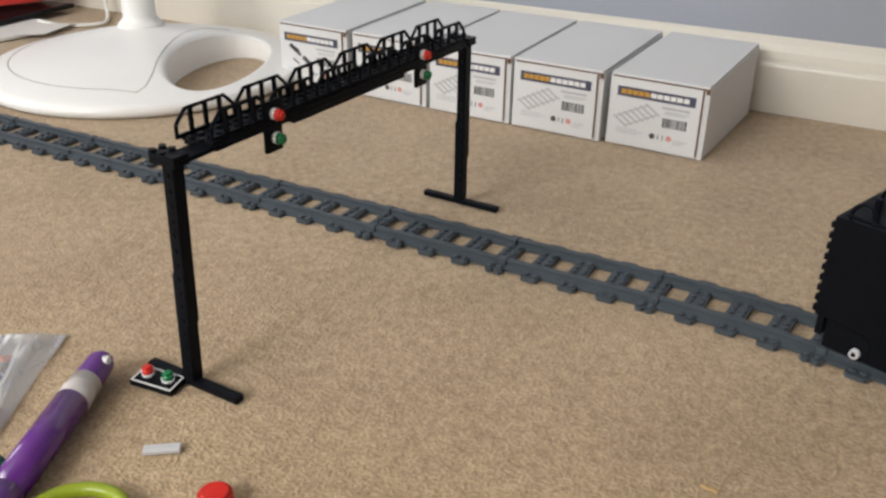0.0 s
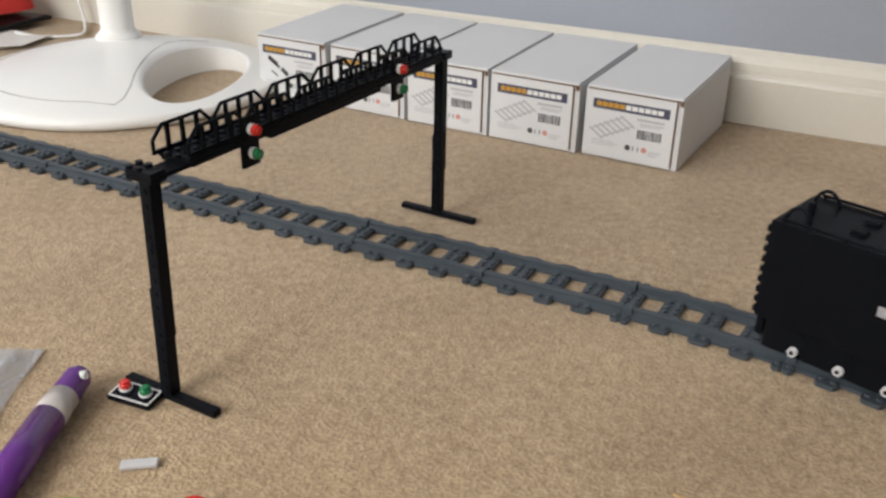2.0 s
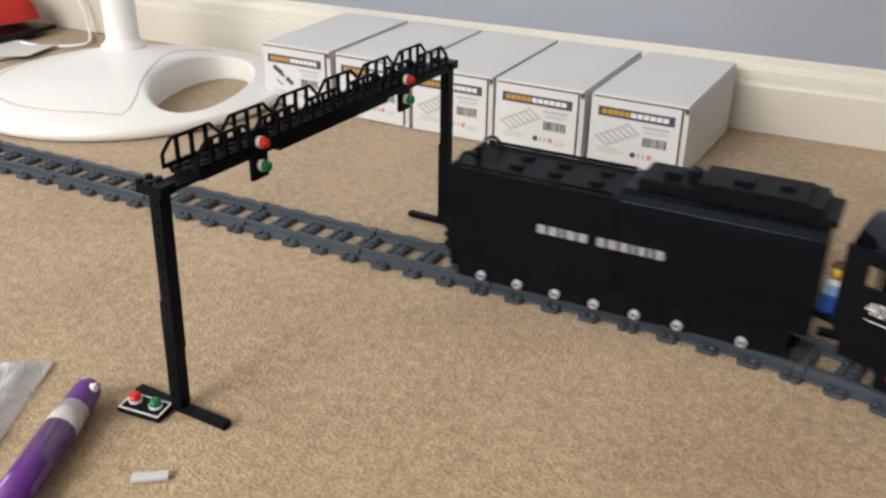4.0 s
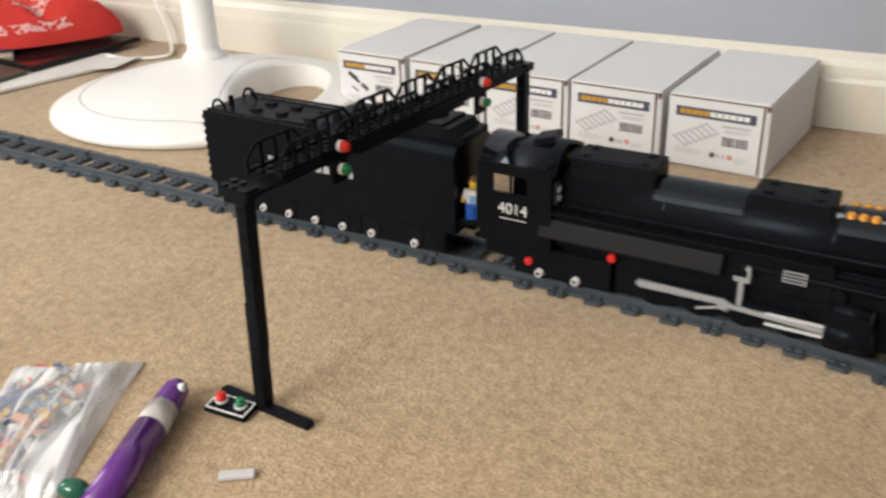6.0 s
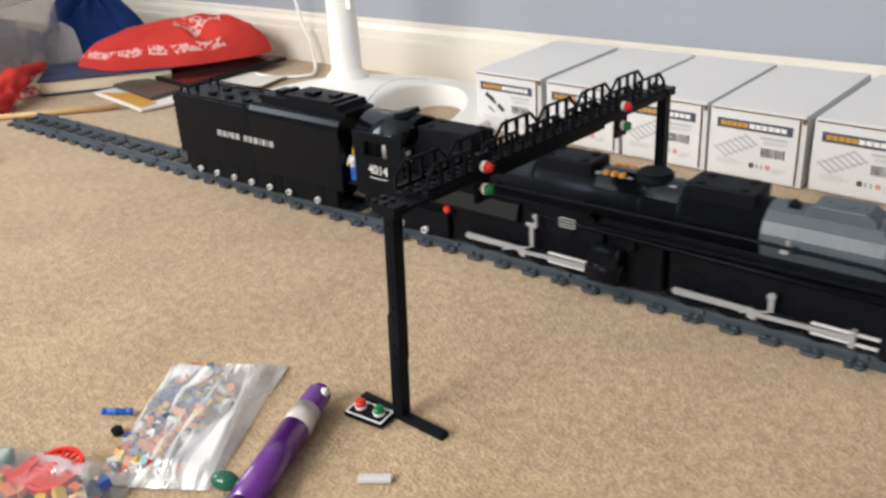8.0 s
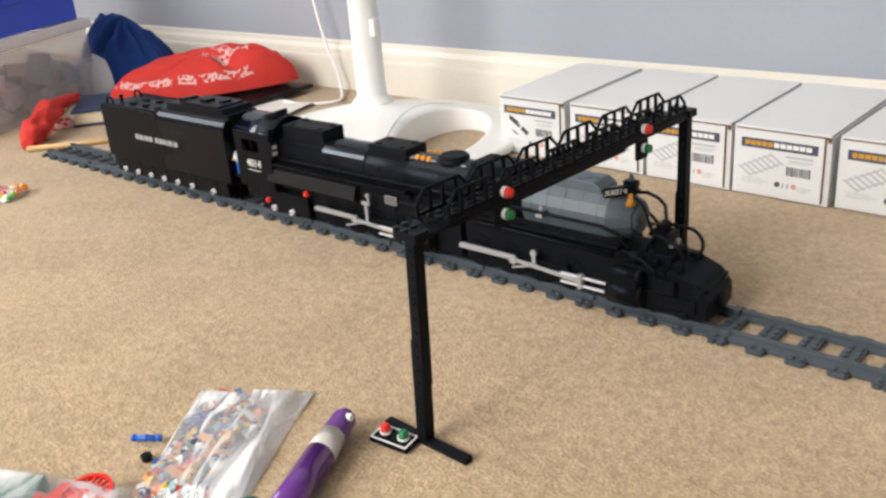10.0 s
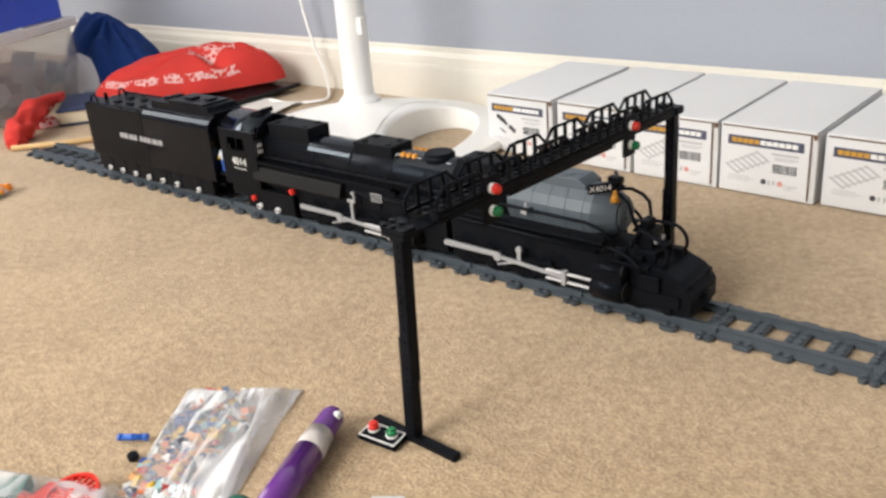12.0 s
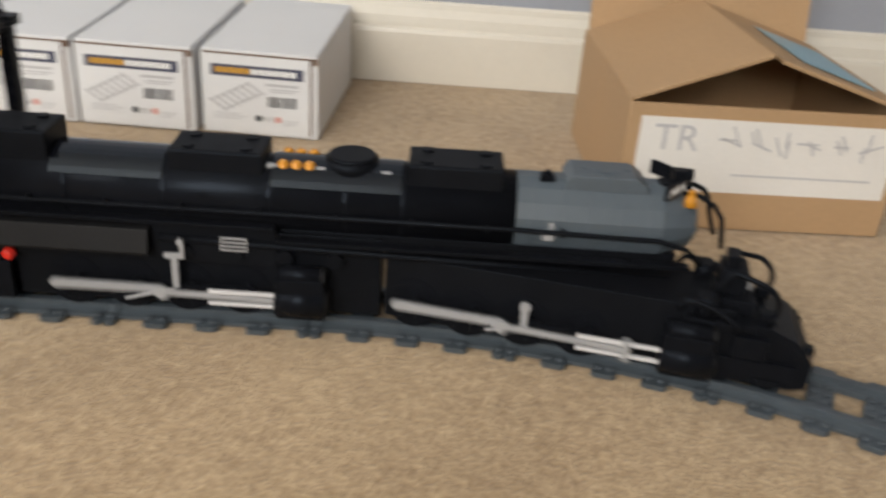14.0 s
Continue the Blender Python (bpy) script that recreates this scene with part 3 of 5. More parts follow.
# ---- white pedestal stand ----
def pedestal():
    c, r = Vector((-0.425, 0.271)), 0.220
    hc, pole = Vector((-0.305, 0.285)), Vector((-0.478, 0.317))
    p = base("pedestal_stand", "white plastic pole stand with an opening in its round foot", "stand")

    def height(q):
        e = (q - c).length / r
        z = 0.015 + 0.030 * max(0.0, 1 - e ** 2.2)
        return z + 0.008 * math.exp(-((q - pole).length / 0.06) ** 2)
    bm = B()
    na, nr = 120, 16
    rings = []
    for j in range(nr + 1):
        ring = []
        for i in range(na):
            w = 2 * math.pi * i / na
            d = Vector((math.cos(w), math.sin(w)))
            ex, ey, turn = 0.058, 0.119, radians(22)
            dl = Vector((d.x * math.cos(turn) + d.y * math.sin(turn), -d.x * math.sin(turn) + d.y * math.cos(turn)))
            k = 1 / math.sqrt((dl.x / ex) ** 2 + (dl.y / ey) ** 2)
            a = hc + d * k
            f = hc - c
            t = -f.dot(d) + math.sqrt(f.dot(d) ** 2 - f.dot(f) + r * r)
            b = hc + d * t
            q = a.lerp(b, j / nr)
            ring.append(bm.verts.new((q.x, q.y, height(q) - (0.003 if j in (0, nr) else 0))))
        rings.append(ring)
    edge_in = [bm.verts.new((v.co.x, v.co.y, 0.0)) for v in rings[0]]
    low = [bm.verts.new((c.x + (v.co.x - c.x) * 1.004, c.y + (v.co.y - c.y) * 1.004, 0.005)) for v in rings[-1]]
    edge_out = [bm.verts.new((c.x + (v.co.x - c.x) * 0.97, c.y + (v.co.y - c.y) * 0.97, 0.0)) for v in rings[-1]]
    allr = [edge_in] + rings + [low, edge_out]
    for a, b in zip(allr, allr[1:]):
        for i in range(na):
            f = bm.faces.new((a[i], a[(i + 1) % na], b[(i + 1) % na], b[i]))
            f.smooth = a is not edge_in
    part("foot", bm, FANWHITE, p)
    pts = []
    for i in range(61):
        w = radians(150 + 150 * i / 60)
        pts.append(c + Vector((math.cos(w), math.sin(w))) * (r * 0.81))
    for q in ((-0.338, 0.160), (-0.340, 0.178), (-0.355, 0.205), (-0.380, 0.240), (-0.405, 0.280), (-0.428, 0.325), (-0.445, 0.370), (-0.448, 0.41), (-0.43, 0.44)):
        pts.append(Vector(q) + Vector((0.036, -0.030)))
    part("seam", tube(B(), [(q.x, q.y, height(q) - 0.0004) for q in pts], 0.0011, 6), SEAM, p, "grey parting line")
    bm = B()
    z0 = height(pole) - 0.004
    prof = [(0.033, z0), (0.032, z0 + 0.006), (0.0265, z0 + 0.011), (0.0235, z0 + 0.016), (0.0222, z0 + 0.20), (0.0218, 1.05)]
    for (ra, za), (rb, zb) in zip(prof, prof[1:]):
        rod(bm, (pole.x, pole.y, za), (pole.x, pole.y, zb), ra, rb, 32, caps=False)
    part("pole", bm, FANWHITE, p)
    part("clip", box(B(), pole.x + 0.022, pole.x + 0.032, pole.y - 0.012, pole.y - 0.002, 0.155, 0.180, 0.002), FANWHITE, p)


pedestal()


def cable():
    ctrl = [(-0.852, 0.505, 0.616), (-0.826, 0.503, 0.336), (-0.802, 0.501, 0.179), (-0.777, 0.500, 0.085), (-0.755, 0.499, 0.038), (-0.745, 0.494, 0.006), (-0.697, 0.446, 0.004), (-0.702, 0.421, 0.003), (-0.743, 0.392, 0.003), (-0.781, 0.376, 0.010)]
    pts = []
    for i in range(len(ctrl) - 1):
        p0, p1, p2, p3 = (Vector(ctrl[max(0, min(len(ctrl) - 1, i + d))]) for d in (-1, 0, 1, 2))
        for k in range(8):
            t = k / 8
            pts.append(0.5 * ((2 * p1) + (p2 - p0) * t + (2 * p0 - 5 * p1 + 4 * p2 - p3) * t * t + (3 * p1 - p0 - 3 * p2 + p3) * t ** 3))
    tagged(part("cable", tube(B(), pts, 0.0028, 10), FANWHITE), "white cable hanging down to the carpet by the wall", "cable")


cable()
# ---- the toy train ----
RAILTOP = 0.0086
DRIVER, SMALL = 0.0168, 0.0088


def octagon(r, cz, ry=None, n=16):
    return [((ry or r) * math.sin(2 * math.pi * (k + 0.5) / n), cz + r * math.cos(2 * math.pi * (k + 0.5) / n)) for k in range(n)]


def studs(bm, pts, z, r=0.0024, h=0.0017):
    for x, y in pts:
        rod(bm, (x, y, z), (x, y, z + h), r, seg=10)


def wheel_mesh(r, wide, spokes, caps):
    """Two wheels on an axle, the axle along y."""
    bm = B()
    for sy in (-1, 1):
        y0, y1 = sy * 0.0165, sy * (0.0165 + wide)
        rod(bm, (0, y0, 0), (0, y1, 0), r, seg=28)
        rod(bm, (0, sy * 0.0145, 0), (0, y0, 0), r + 0.0012, seg=28)
        if spokes:
            for k in range(spokes):
                a = 2 * math.pi * k / spokes
                m = Matrix.Translation((0, y1, 0)) @ Matrix.Rotation(a, 4, "Y")
                box(bm, 0.002, r * 0.86, -0.0006 if sy < 0 else 0, 0 if sy < 0 else 0.0006, -0.0009, 0.0009, m=m)
            rod(bm, (0.0068, y1, 0), (0.0068, y1 + sy * 0.004, 0), 0.0018, seg=10)
        else:
            rod(bm, (0, y1, 0), (0, y1 + sy * 0.0006, 0), r * 0.55, seg=20)
    rod(bm, (0, -0.015, 0), (0, 0.015, 0), 0.0022, seg=10)
    return mesh_of("wheelset", bm, BLACK)


def cap_mesh():
    bm = rod(B(), (0, -0.0245, 0), (0, -0.0338, 0), 0.0036, 0.0033, 18)
    rod(bm, (0, -0.0338, 0), (0, -0.0341, 0), 0.0017, 0.0016, 12, mi=1)
    return mesh_of("axle_cap", bm, PALEGREY, BLACK)


DRIVER_MESH, SMALL_MESH, CAP_MESH = wheel_mesh(DRIVER, 0.0065, 10, False), wheel_mesh(SMALL, 0.0075, 0, True), cap_mesh()
TURNING = []


def wheelset(parent, u, driver, cap=False, phase=0.0):
    r = DRIVER if driver else SMALL
    z = RAILTOP + r
    w = share("wheelset", DRIVER_MESH if driver else SMALL_MESH, parent, pose(u, 0, z, 0, phase, 0))
    if cap:
        share("axle_cap", CAP_MESH, w, pose(0, 0, 0), "bright metal axle end")
    TURNING.append((w, u, z, r, phase))
    return w


def tender():
    """Origin at the rearmost axle, +x to the locomotive."""
    t = base("tender", "black plastic toy tender with white lettering, on the track", "toy train", Matrix.Diagonal((1, 1, 1.03, 1)))
    L0, L1, W = -0.0325, 0.2530, 0.0322
    bm = B()
    prism(bm, [(-W, 0.034), (-W, 0.1055), (W, 0.1055), (W, 0.034)], L0, 0.108, "x", 0.0006)
    part("water_tank", bm, BLACK, t)
    for k in range(9):
        z = 0.036 + 0.0076 * k
        part("rear_plate", box(B(), L0 - 0.0024, L0 - 0.0001, -W + 0.0004, W - 0.0004, z, z + 0.0042, 0.0004), BLACK, t)
    bm = B()
    prof = [(-W, 0.034), (-W, 0.0990), (-0.0308, 0.1040), (-0.0270, 0.1085), (-0.0215, 0.1110), (0.0215, 0.1110), (0.0270, 0.1085), (0.0308, 0.1040), (W, 0.0990), (W, 0.034)]
    prism(bm, prof, 0.1082, L1, "x", 0.0005)
    part("coal_body", bm, BLACK_GLOSS, t)
    bm = B()
    box(bm, 0.118, 0.160, -0.0195, 0.0195, 0.1108, 0.1195, 0.0008)
    box(bm, 0.1602, 0.2350, -0.0205, 0.0205, 0.1108, 0.1245, 0.0008)
    prism(bm, [(0.2352, 0.1108), (0.2352, 0.1225), (0.2440, 0.1225), (0.2470, 0.1160), (0.2560, 0.1160), (0.2560, 0.1108)], -0.022, 0.022, "y", 0.0005)
    box(bm, 0.150, 0.158, -0.006, 0.006, 0.1195, 0.1265, 0.0006)
    box(bm, 0.134, 0.146, -0.009, -0.002, 0.1195, 0.1240, 0.0006)
    box(bm, 0.183, 0.197, -0.010, 0.004, 0.1245, 0.1275, 0.0006)
    box(bm, 0.214, 0.224, -0.004, 0.010, 0.1245, 0.1270, 0.0006)
    part("coal_bunker", bm, BLACK, t)
    for x, y in ((0.018, -0.010), (0.018, 0.012), (0.050, -0.010), (0.050, 0.012), (0.085, -0.012), (0.085, 0.012)):
        part("deck_hatch", box(B(), x - 0.005, x + 0.005, y - 0.0035, y + 0.0035, 0.1055, 0.1082, 0.0005), BLACK_DULL, t)
    for y in (-0.0305, 0.0305):
        bm = tube(B(), [(-0.026, y, 0.1075), (0.104, y, 0.1075)], 0.0013, 8)
        for x in (-0.024, 0.018, 0.060, 0.102):
            box(bm, x - 0.001, x + 0.001, y - 0.001, y + 0.001, 0.1050, 0.1080)
        part("deck_rail", bm, BLACK, t)
    for y in (-0.024, 0.004, 0.020):
        arc = [(-0.018 + 0.0085 * math.cos(a), y, 0.1050 + 0.0105 * math.sin(a)) for a in [math.pi * k / 12 for k in range(13)]]
        if y == 0.004:
            part("pipe_stub", box(B(), -0.020, -0.016, -0.008, -0.004, 0.1050, 0.1150, 0.0006), BLACK, t)
        else:
            part("handrail", tube(B(), arc, 0.0014, 8), BLACK, t)
    bm = B()
    for x0, x1 in ((-0.0264, 0.072), (0.060, 0.150), (0.140, 0.226)):
        box(bm, x0, x1, -0.0150, 0.0150, 0.0200, 0.0345, 0.0008)
    part("underframe", bm, BLACK_DULL, t)
    for sy in (-1, 1):
        bm = B()
        box(bm, -0.024, 0.150, sy * 0.0275 - 0.0022, sy * 0.0275 + 0.0022, 0.0120, 0.0345, 0.0006)
        for u in (0.0, 0.0325, 0.065, 0.0975, 0.13):
            rod(bm, (u, sy * 0.0262, 0.0230), (u, sy * 0.0305, 0.0230), 0.0085, seg=16)
            box(bm, u - 0.005, u + 0.005, sy * 0.0285 - 0.002, sy * 0.0285 + 0.002, 0.012, 0.022, 0.0008)
        for u in (0.163, 0.21):
            box(bm, u - 0.0085, u + 0.0085, sy * 0.0285 - 0.002, sy * 0.0285 + 0.002, 0.012, 0.0320, 0.0012)
        box(bm, 0.1505, 0.240, sy * 0.0275 - 0.0022, sy * 0.0275 + 0.0022, 0.0130, 0.0338, 0.0006)
        part("truck_side", bm, BLACK, t)
    for u in (0.0, 0.0325, 0.065, 0.0975, 0.13, 0.163, 0.21):
        wheelset(t, u, False, True)
    part("step", box(B(), -0.0315, -0.0265, -0.028, 0.028, 0.018, 0.0338, 0.0005), BLACK, t)
    part("coupling", box(B(), 0.2560, 0.286, -0.004, 0.004, 0.022, 0.026, 0.0006), BLACK, t)
    for sy in (-1, 1):
        x, y = 0.0470, sy * 0.0324
        for k, w in enumerate((0.0062, 0.0064, 0.0022, 0.0066, 0.0064, 0, 0.0054, 0.0062, 0.0060, 0.0022, 0.0048, 0.0022, 0.0060)):
            if not w:
                x += 0.0055
                continue
            part("letter_bar", box(B(), x, x + w * 1.1, y - 0.0003, y + 0.0003, 0.0660, 0.0728), LETTER, t, "white letter-sized bar")
            x += w * 1.1 + 0.0025
    return t


def boxcap(parent, u0, u1, w, z0, z1, name="casing"):
    bm = box(B(), u0, u1, -w, w, z0, z1, 0.0018)
    for x in (u0 + 0.011, u1 - 0.011):
        for y in (-w + 0.007, w - 0.007):
            rod(bm, (x, y, z1), (x, y, z1 + 0.0012), 0.0036, seg=14)
    return part(name, bm, BLACK_DULL, parent)


def engine_gear(parent, u0, xh, cyl, lever, big):
    """Rods, slide bars and cylinders of one set of drivers. Side rods are keyed with the drivers."""
    moving = []
    axles = [u0 + 0.018 + 0.0345 * k for k in range(4)]
    for sy in (-1, 1):
        y = sy * 0.0285
        bm = box(B(), -0.052, 0.052, -0.0013, 0.0013, -0.0020, 0.0020, 0.0006)
        for x in (-0.052, -0.0172, 0.0172, 0.052):
            rod(bm, (x, -0.0016, 0), (x, 0.0016, 0), 0.0033, seg=12)
        moving.append((part("coupling_rod", bm, BLACK, parent), "side", y, sum(axles) / 4))
        bm = prism(B(), [(-0.034, -0.0028), (-0.036, 0), (-0.034, 0.0028), (0.032, 0.0022), (0.034, 0), (0.032, -0.0022)], -0.0016, 0.0016, "y", 0.0005)
        for x in (-0.031, 0.030):
            rod(bm, (x, -0.0020, 0), (x, 0.0020, 0), 0.0026, seg=12)
        moving.append((part("side_rod", bm, SILVER, parent, "light grey rod"), "side", sy * 0.0325, u0 + 0.036))
        n = 0.074
        bm = box(B(), 0, n, -0.0014, 0.0014, -0.0017, 0.0017, 0.0006)
        rod(bm, (0, -0.0022, 0), (0, 0.0022, 0), 0.0042, seg=14)
        rod(bm, (n, -0.0018, 0), (n, 0.0018, 0), 0.0026, seg=12)
        moving.append((part("main_rod", bm, SILVER, parent, "light grey rod"), "main", sy * 0.0360, u0 + 0.069, n))
        bm = box(B(), -0.0022, 0.0022, -0.0030, 0.0030, -0.0068, 0.0068, 0.0006)
        moving.append((part("crosshead", bm, SILVER, parent, "light grey block"), "cross", sy * 0.0360, u0 + 0.069, n))
        bm = B()
        for z in (0.0308, 0.0228):
            box(bm, xh - 0.030, cyl + 0.001, y + sy * 0.0075 - 0.0012, y + sy * 0.0075 + 0.0012, z - 0.0011, z + 0.0011, 0.0004)
        part("slide_bar", bm, PALEGREY, parent, "pale grey twin bars")
        bm = B()
        box(bm, cyl, cyl + 0.0290, sy * 0.0320 - 0.0068, sy * 0.0320 + 0.0068, 0.0160, 0.0430, 0.0012)
        rod(bm, (cyl - 0.0005, sy * 0.032, 0.0258), (cyl + 0.0295, sy * 0.032, 0.0258), 0.0104, seg=20)
        rod(bm, (cyl + 0.002, sy * 0.032, 0.0435), (cyl + 0.027, sy * 0.032, 0.0435), 0.0058, seg=16)
        c = part("cylinder", bm, BLACK, parent)
        bm = rod(B(), (cyl + 0.0295, sy * 0.032, 0.0258), (cyl + 0.0312, sy * 0.032, 0.0258), 0.0088, 0.0080, 20)
        rod(bm, (cyl + 0.0270, sy * 0.032, 0.0435), (cyl + 0.0292, sy * 0.032, 0.0435), 0.0060, 0.0054, 18)
        part("cylinder_cover", bm, DARKGREY, c, "dark grey round cover")
        bm = B()
        if big:
            box(bm, lever - 0.0020, lever + 0.0020, y + sy * 0.004 - 0.001, y + sy * 0.004 + 0.001, 0.030, 0.0520, 0.0005, m=None)
            box(bm, lever - 0.006, lever + 0.0045, y + sy * 0.004 - 0.0012, y + sy * 0.004 + 0.0012, 0.0500, 0.0535, 0.0005)
            box(bm, lever + 0.0035, lever + 0.0060, y + sy * 0.004 - 0.0012, y + sy * 0.004 + 0.0012, 0.0500, 0.0625, 0.0005)
            rod(bm, (lever + 0.004, y + sy * 0.002, 0.0615), (lever + 0.004, y + sy * 0.006, 0.0615), 0.0020, seg=10)
            tube(bm, [(lever, y + sy * 0.0075, 0.0310), (lever - 0.030, y + sy * 0.0082, 0.0225)], 0.0011, 8)
        else:
            box(bm, lever - 0.0022, lever + 0.0022, y + sy * 0.004 - 0.001, y + sy * 0.004 + 0.001, 0.0280, 0.0420, 0.0005)
            rod(bm, (lever, y + sy * 0.002, 0.0415), (lever, y + sy * 0.0055, 0.0415), 0.0032, seg=12)
            tube(bm, [(lever, y + sy * 0.0075, 0.0300), (lever - 0.022, y + sy * 0.0082, 0.0240)], 0.0011, 8)
        part("valve_lever", bm, SILVER, parent, "light grey lever")
    for a in axles:
        moving.append((wheelset(parent, a, True), "axle", 0, a))
    return moving


def locomotive():
    """Origin on the track below the front red lamp of the rear truck, +x ahead."""
    l = base("steam_locomotive", "black plastic toy steam locomotive with a grey boiler front", "toy train")
    R, CZ = 0.0245, 0.0825
    bm = prism(B(), octagon(R, CZ, n=32), -0.052, 0.3018, "x", smooth=True)
    part("boiler", bm, BLACK, l)
    for u in (0.035, 0.093, 0.155, 0.2, 0.234):
        part("boiler_band", prism(B(), octagon(R + 0.0005, CZ, n=32), u - 0.0012, u + 0.0012, "x"), BLACK, l)
    for u0, u1 in ((0.0262, 0.0920), (0.1560, 0.2330)):
        shell = [((R + 0.0012) * math.sin(a), CZ + (R + 0.0012) * math.cos(a)) for a in [radians(-58 + 116 * k / 12) for k in range(13)]]
        shell += [((R + 0.0002) * math.sin(a), CZ + (R + 0.0002) * math.cos(a)) for a in [radians(58 - 116 * k / 12) for k in range(13)]]
        part("boiler_cover", prism(B(), shell, u0, u1, "x"), ROOF, l, "glossy black curved cover")
    bm = prism(B(), octagon(R + 0.0004, CZ), 0.3020, 0.3900, "x")
    rings = [(R + 0.0004, 0.3901), (R - 0.0035, 0.4000), (R - 0.0085, 0.4103)]
    for (ra, ua), (rb, ub) in zip(rings, rings[1:]):
        a, b = [bm.verts.new((ua, y, z)) for y, z in octagon(ra, CZ)], [bm.verts.new((ub, y, z)) for y, z in octagon(rb, CZ)]
        for k in range(16):
            bm.faces.new((a[k], a[(k + 1) % 16], b[(k + 1) % 16], b[k]))
    bm.faces.new([bm.verts.new((0.4103, y, z)) for y, z in octagon(R - 0.0085, CZ)])
    sb = part("smokebox", bm, BLUEGREY, l, "blue-grey plastic boiler front")
    for u in (0.3108, 0.3285, 0.3462, 0.3639, 0.3816):
        part("smokebox_band", prism(B(), octagon(R + 0.0008, CZ), u - 0.0004, u + 0.0004, "x"), BLUEGREY, sb)
    bm = rod(B(), (0.4103, 0, CZ), (0.4131, 0, CZ), 0.0140, 0.0125, 24)
    rod(bm, (0.4131, 0, CZ), (0.4147, 0, CZ), 0.0045, 0.0040, 12)
    box(bm, 0.4125, 0.4136, -0.013, 0.013, CZ - 0.0010, CZ + 0.0010)
    part("smokebox_door", bm, BLUEGREY, sb)
    bm = prism(B(), [(0.3307, 0.1075), (0.3340, 0.1127), (0.3720, 0.1127), (0.3800, 0.1075), (0.3800, 0.1015), (0.3307, 0.1015)], -0.0135, 0.0135, "y", 0.0008)
    rod(bm, (0.3550, 0, 0.1127), (0.3550, 0, 0.1133), 0.0075, seg=16)
    studs(bm, [(0.3418, 0), (0.3683, 0), (0.3550, -0.006), (0.3550, 0.006)], 0.1127, 0.0016, 0.0008)
    part("chimney_plate", bm, BLUEGREY, sb)
    bm = box(B(), 0.3219, 0.3247, -0.0255, -0.0225, 0.0760, 0.0860, 0.0004)
    box(bm, 0.3186, 0.3252, -0.0268, -0.0238, 0.0750, 0.0812, 0.0005)
    part("side_fitting", bm, SILVER, sb, "pale grey block")
    bm = box(B(), 0.3153, 0.3241, -0.009, -0.003, 0.1055, 0.1100, 0.0006)
    rod(bm, (0.3197, -0.006, 0.1100), (0.3197, -0.006, 0.1120), 0.0022, seg=10)
    part("whistle", bm, BLACK, l)
    # head lamp bracket, number board and bell
    bm = box(B(), 0.3882, 0.4081, -0.0050, 0.0050, 0.1045, 0.1080, 0.0006)
    box(bm, 0.3959, 0.4048, -0.0040, 0.0040, 0.1080, 0.1160, 0.0008)
    rod(bm, (0.4048, 0, 0.1130), (0.4081, 0, 0.1130), 0.0038, seg=12)
    part("head_lamp", bm, BLACK, l)
    for sy in (-1, 1):
        m = Matrix.Translation((0.3950, sy * 0.0150, 0.1085)) @ pose(0, 0, 0, 0, 0, -sy * 50)
        nb = part("number_board", box(B(), -0.0105, 0.0105, -0.0012, 0.0012, -0.0044, 0.0044, 0.0005), BLACK, l, at=m)
        if sy < 0:
            writing("board_number", "X4014", 0.0074, pose(0, -0.0013, 0, 90, 0, 0), INK_WHITE, nb)
    bm = rod(B(), (0.4070, -0.0100, 0.1045), (0.4070, -0.0100, 0.0970), 0.0022, 0.0046, 16)
    rod(bm, (0.4070, -0.0100, 0.1073), (0.4070, -0.0100, 0.1045), 0.0014, 0.0022, 12)
    part("bell", bm, GOLD, l, "orange-gold bell")
    for y in (-0.016, 0.016):
        part("front_hose", tube(B(), [(0.4030, y * 0.4, 0.1030), (0.4120, y * 0.6, 0.1035), (0.4210, y * 0.8, 0.0990), (0.4260, y, 0.0920), (0.4280, y * 0.9, 0.0830), (0.4305, y * 0.7, 0.0745), (0.4320, y * 0.55, 0.0700)], 0.0016, 8), BLACK_DULL, l)
    # boxes and dome along the top
    boxcap(l, -0.0440, 0.0250, 0.0165, 0.0975, 0.1185)
    boxcap(l, 0.0950, 0.1510, 0.0165, 0.0975, 0.1135)
    boxcap(l, 0.2360, 0.2935, 0.0165, 0.0975, 0.1135)
    bm = rod(B(), (0.2020, 0, 0.1015), (0.2020, 0, 0.1100), 0.0160, 0.0160, 28)
    rod(bm, (0.2020, 0, 0.1100), (0.2020, 0, 0.1120), 0.0158, 0.0138, 28)
    part("steam_dome", bm, BLACK_DULL, l)
    for y in (-0.0100, 0.0100):
        for k in range(3):
            u = 0.1620 + 0.0078 * k
            part("safety_valve", rod(rod(B(), (u, y, 0.1025), (u, y, 0.1070), 0.0034, 0.0034, 14), (u, y, 0.1070), (u, y, 0.1085), 0.0034, 0.0020, 14), GOLD, l, "orange-gold round valve")
    for u in (0.1555, 0.1845, 0.2235):
        part("pipe_end", box(B(), u - 0.003, u + 0.003, -0.0125, -0.0075, 0.1025, 0.1060, 0.0006), SILVER, l, "pale grey clip")
    # cab
    bm, C0, C1, W = B(), -0.1180, -0.0520, 0.0335
    box(bm, C1 - 0.003, C1, -W + 0.003, W - 0.003, 0.045, 0.114, 0.0003)
    cab = part("cab", bm, BLACK, l)
    part("cab_floor", box(B(), C0, C1 - 0.0032, -W + 0.0032, W - 0.0032, 0.0400, 0.0440), BLACK, cab)
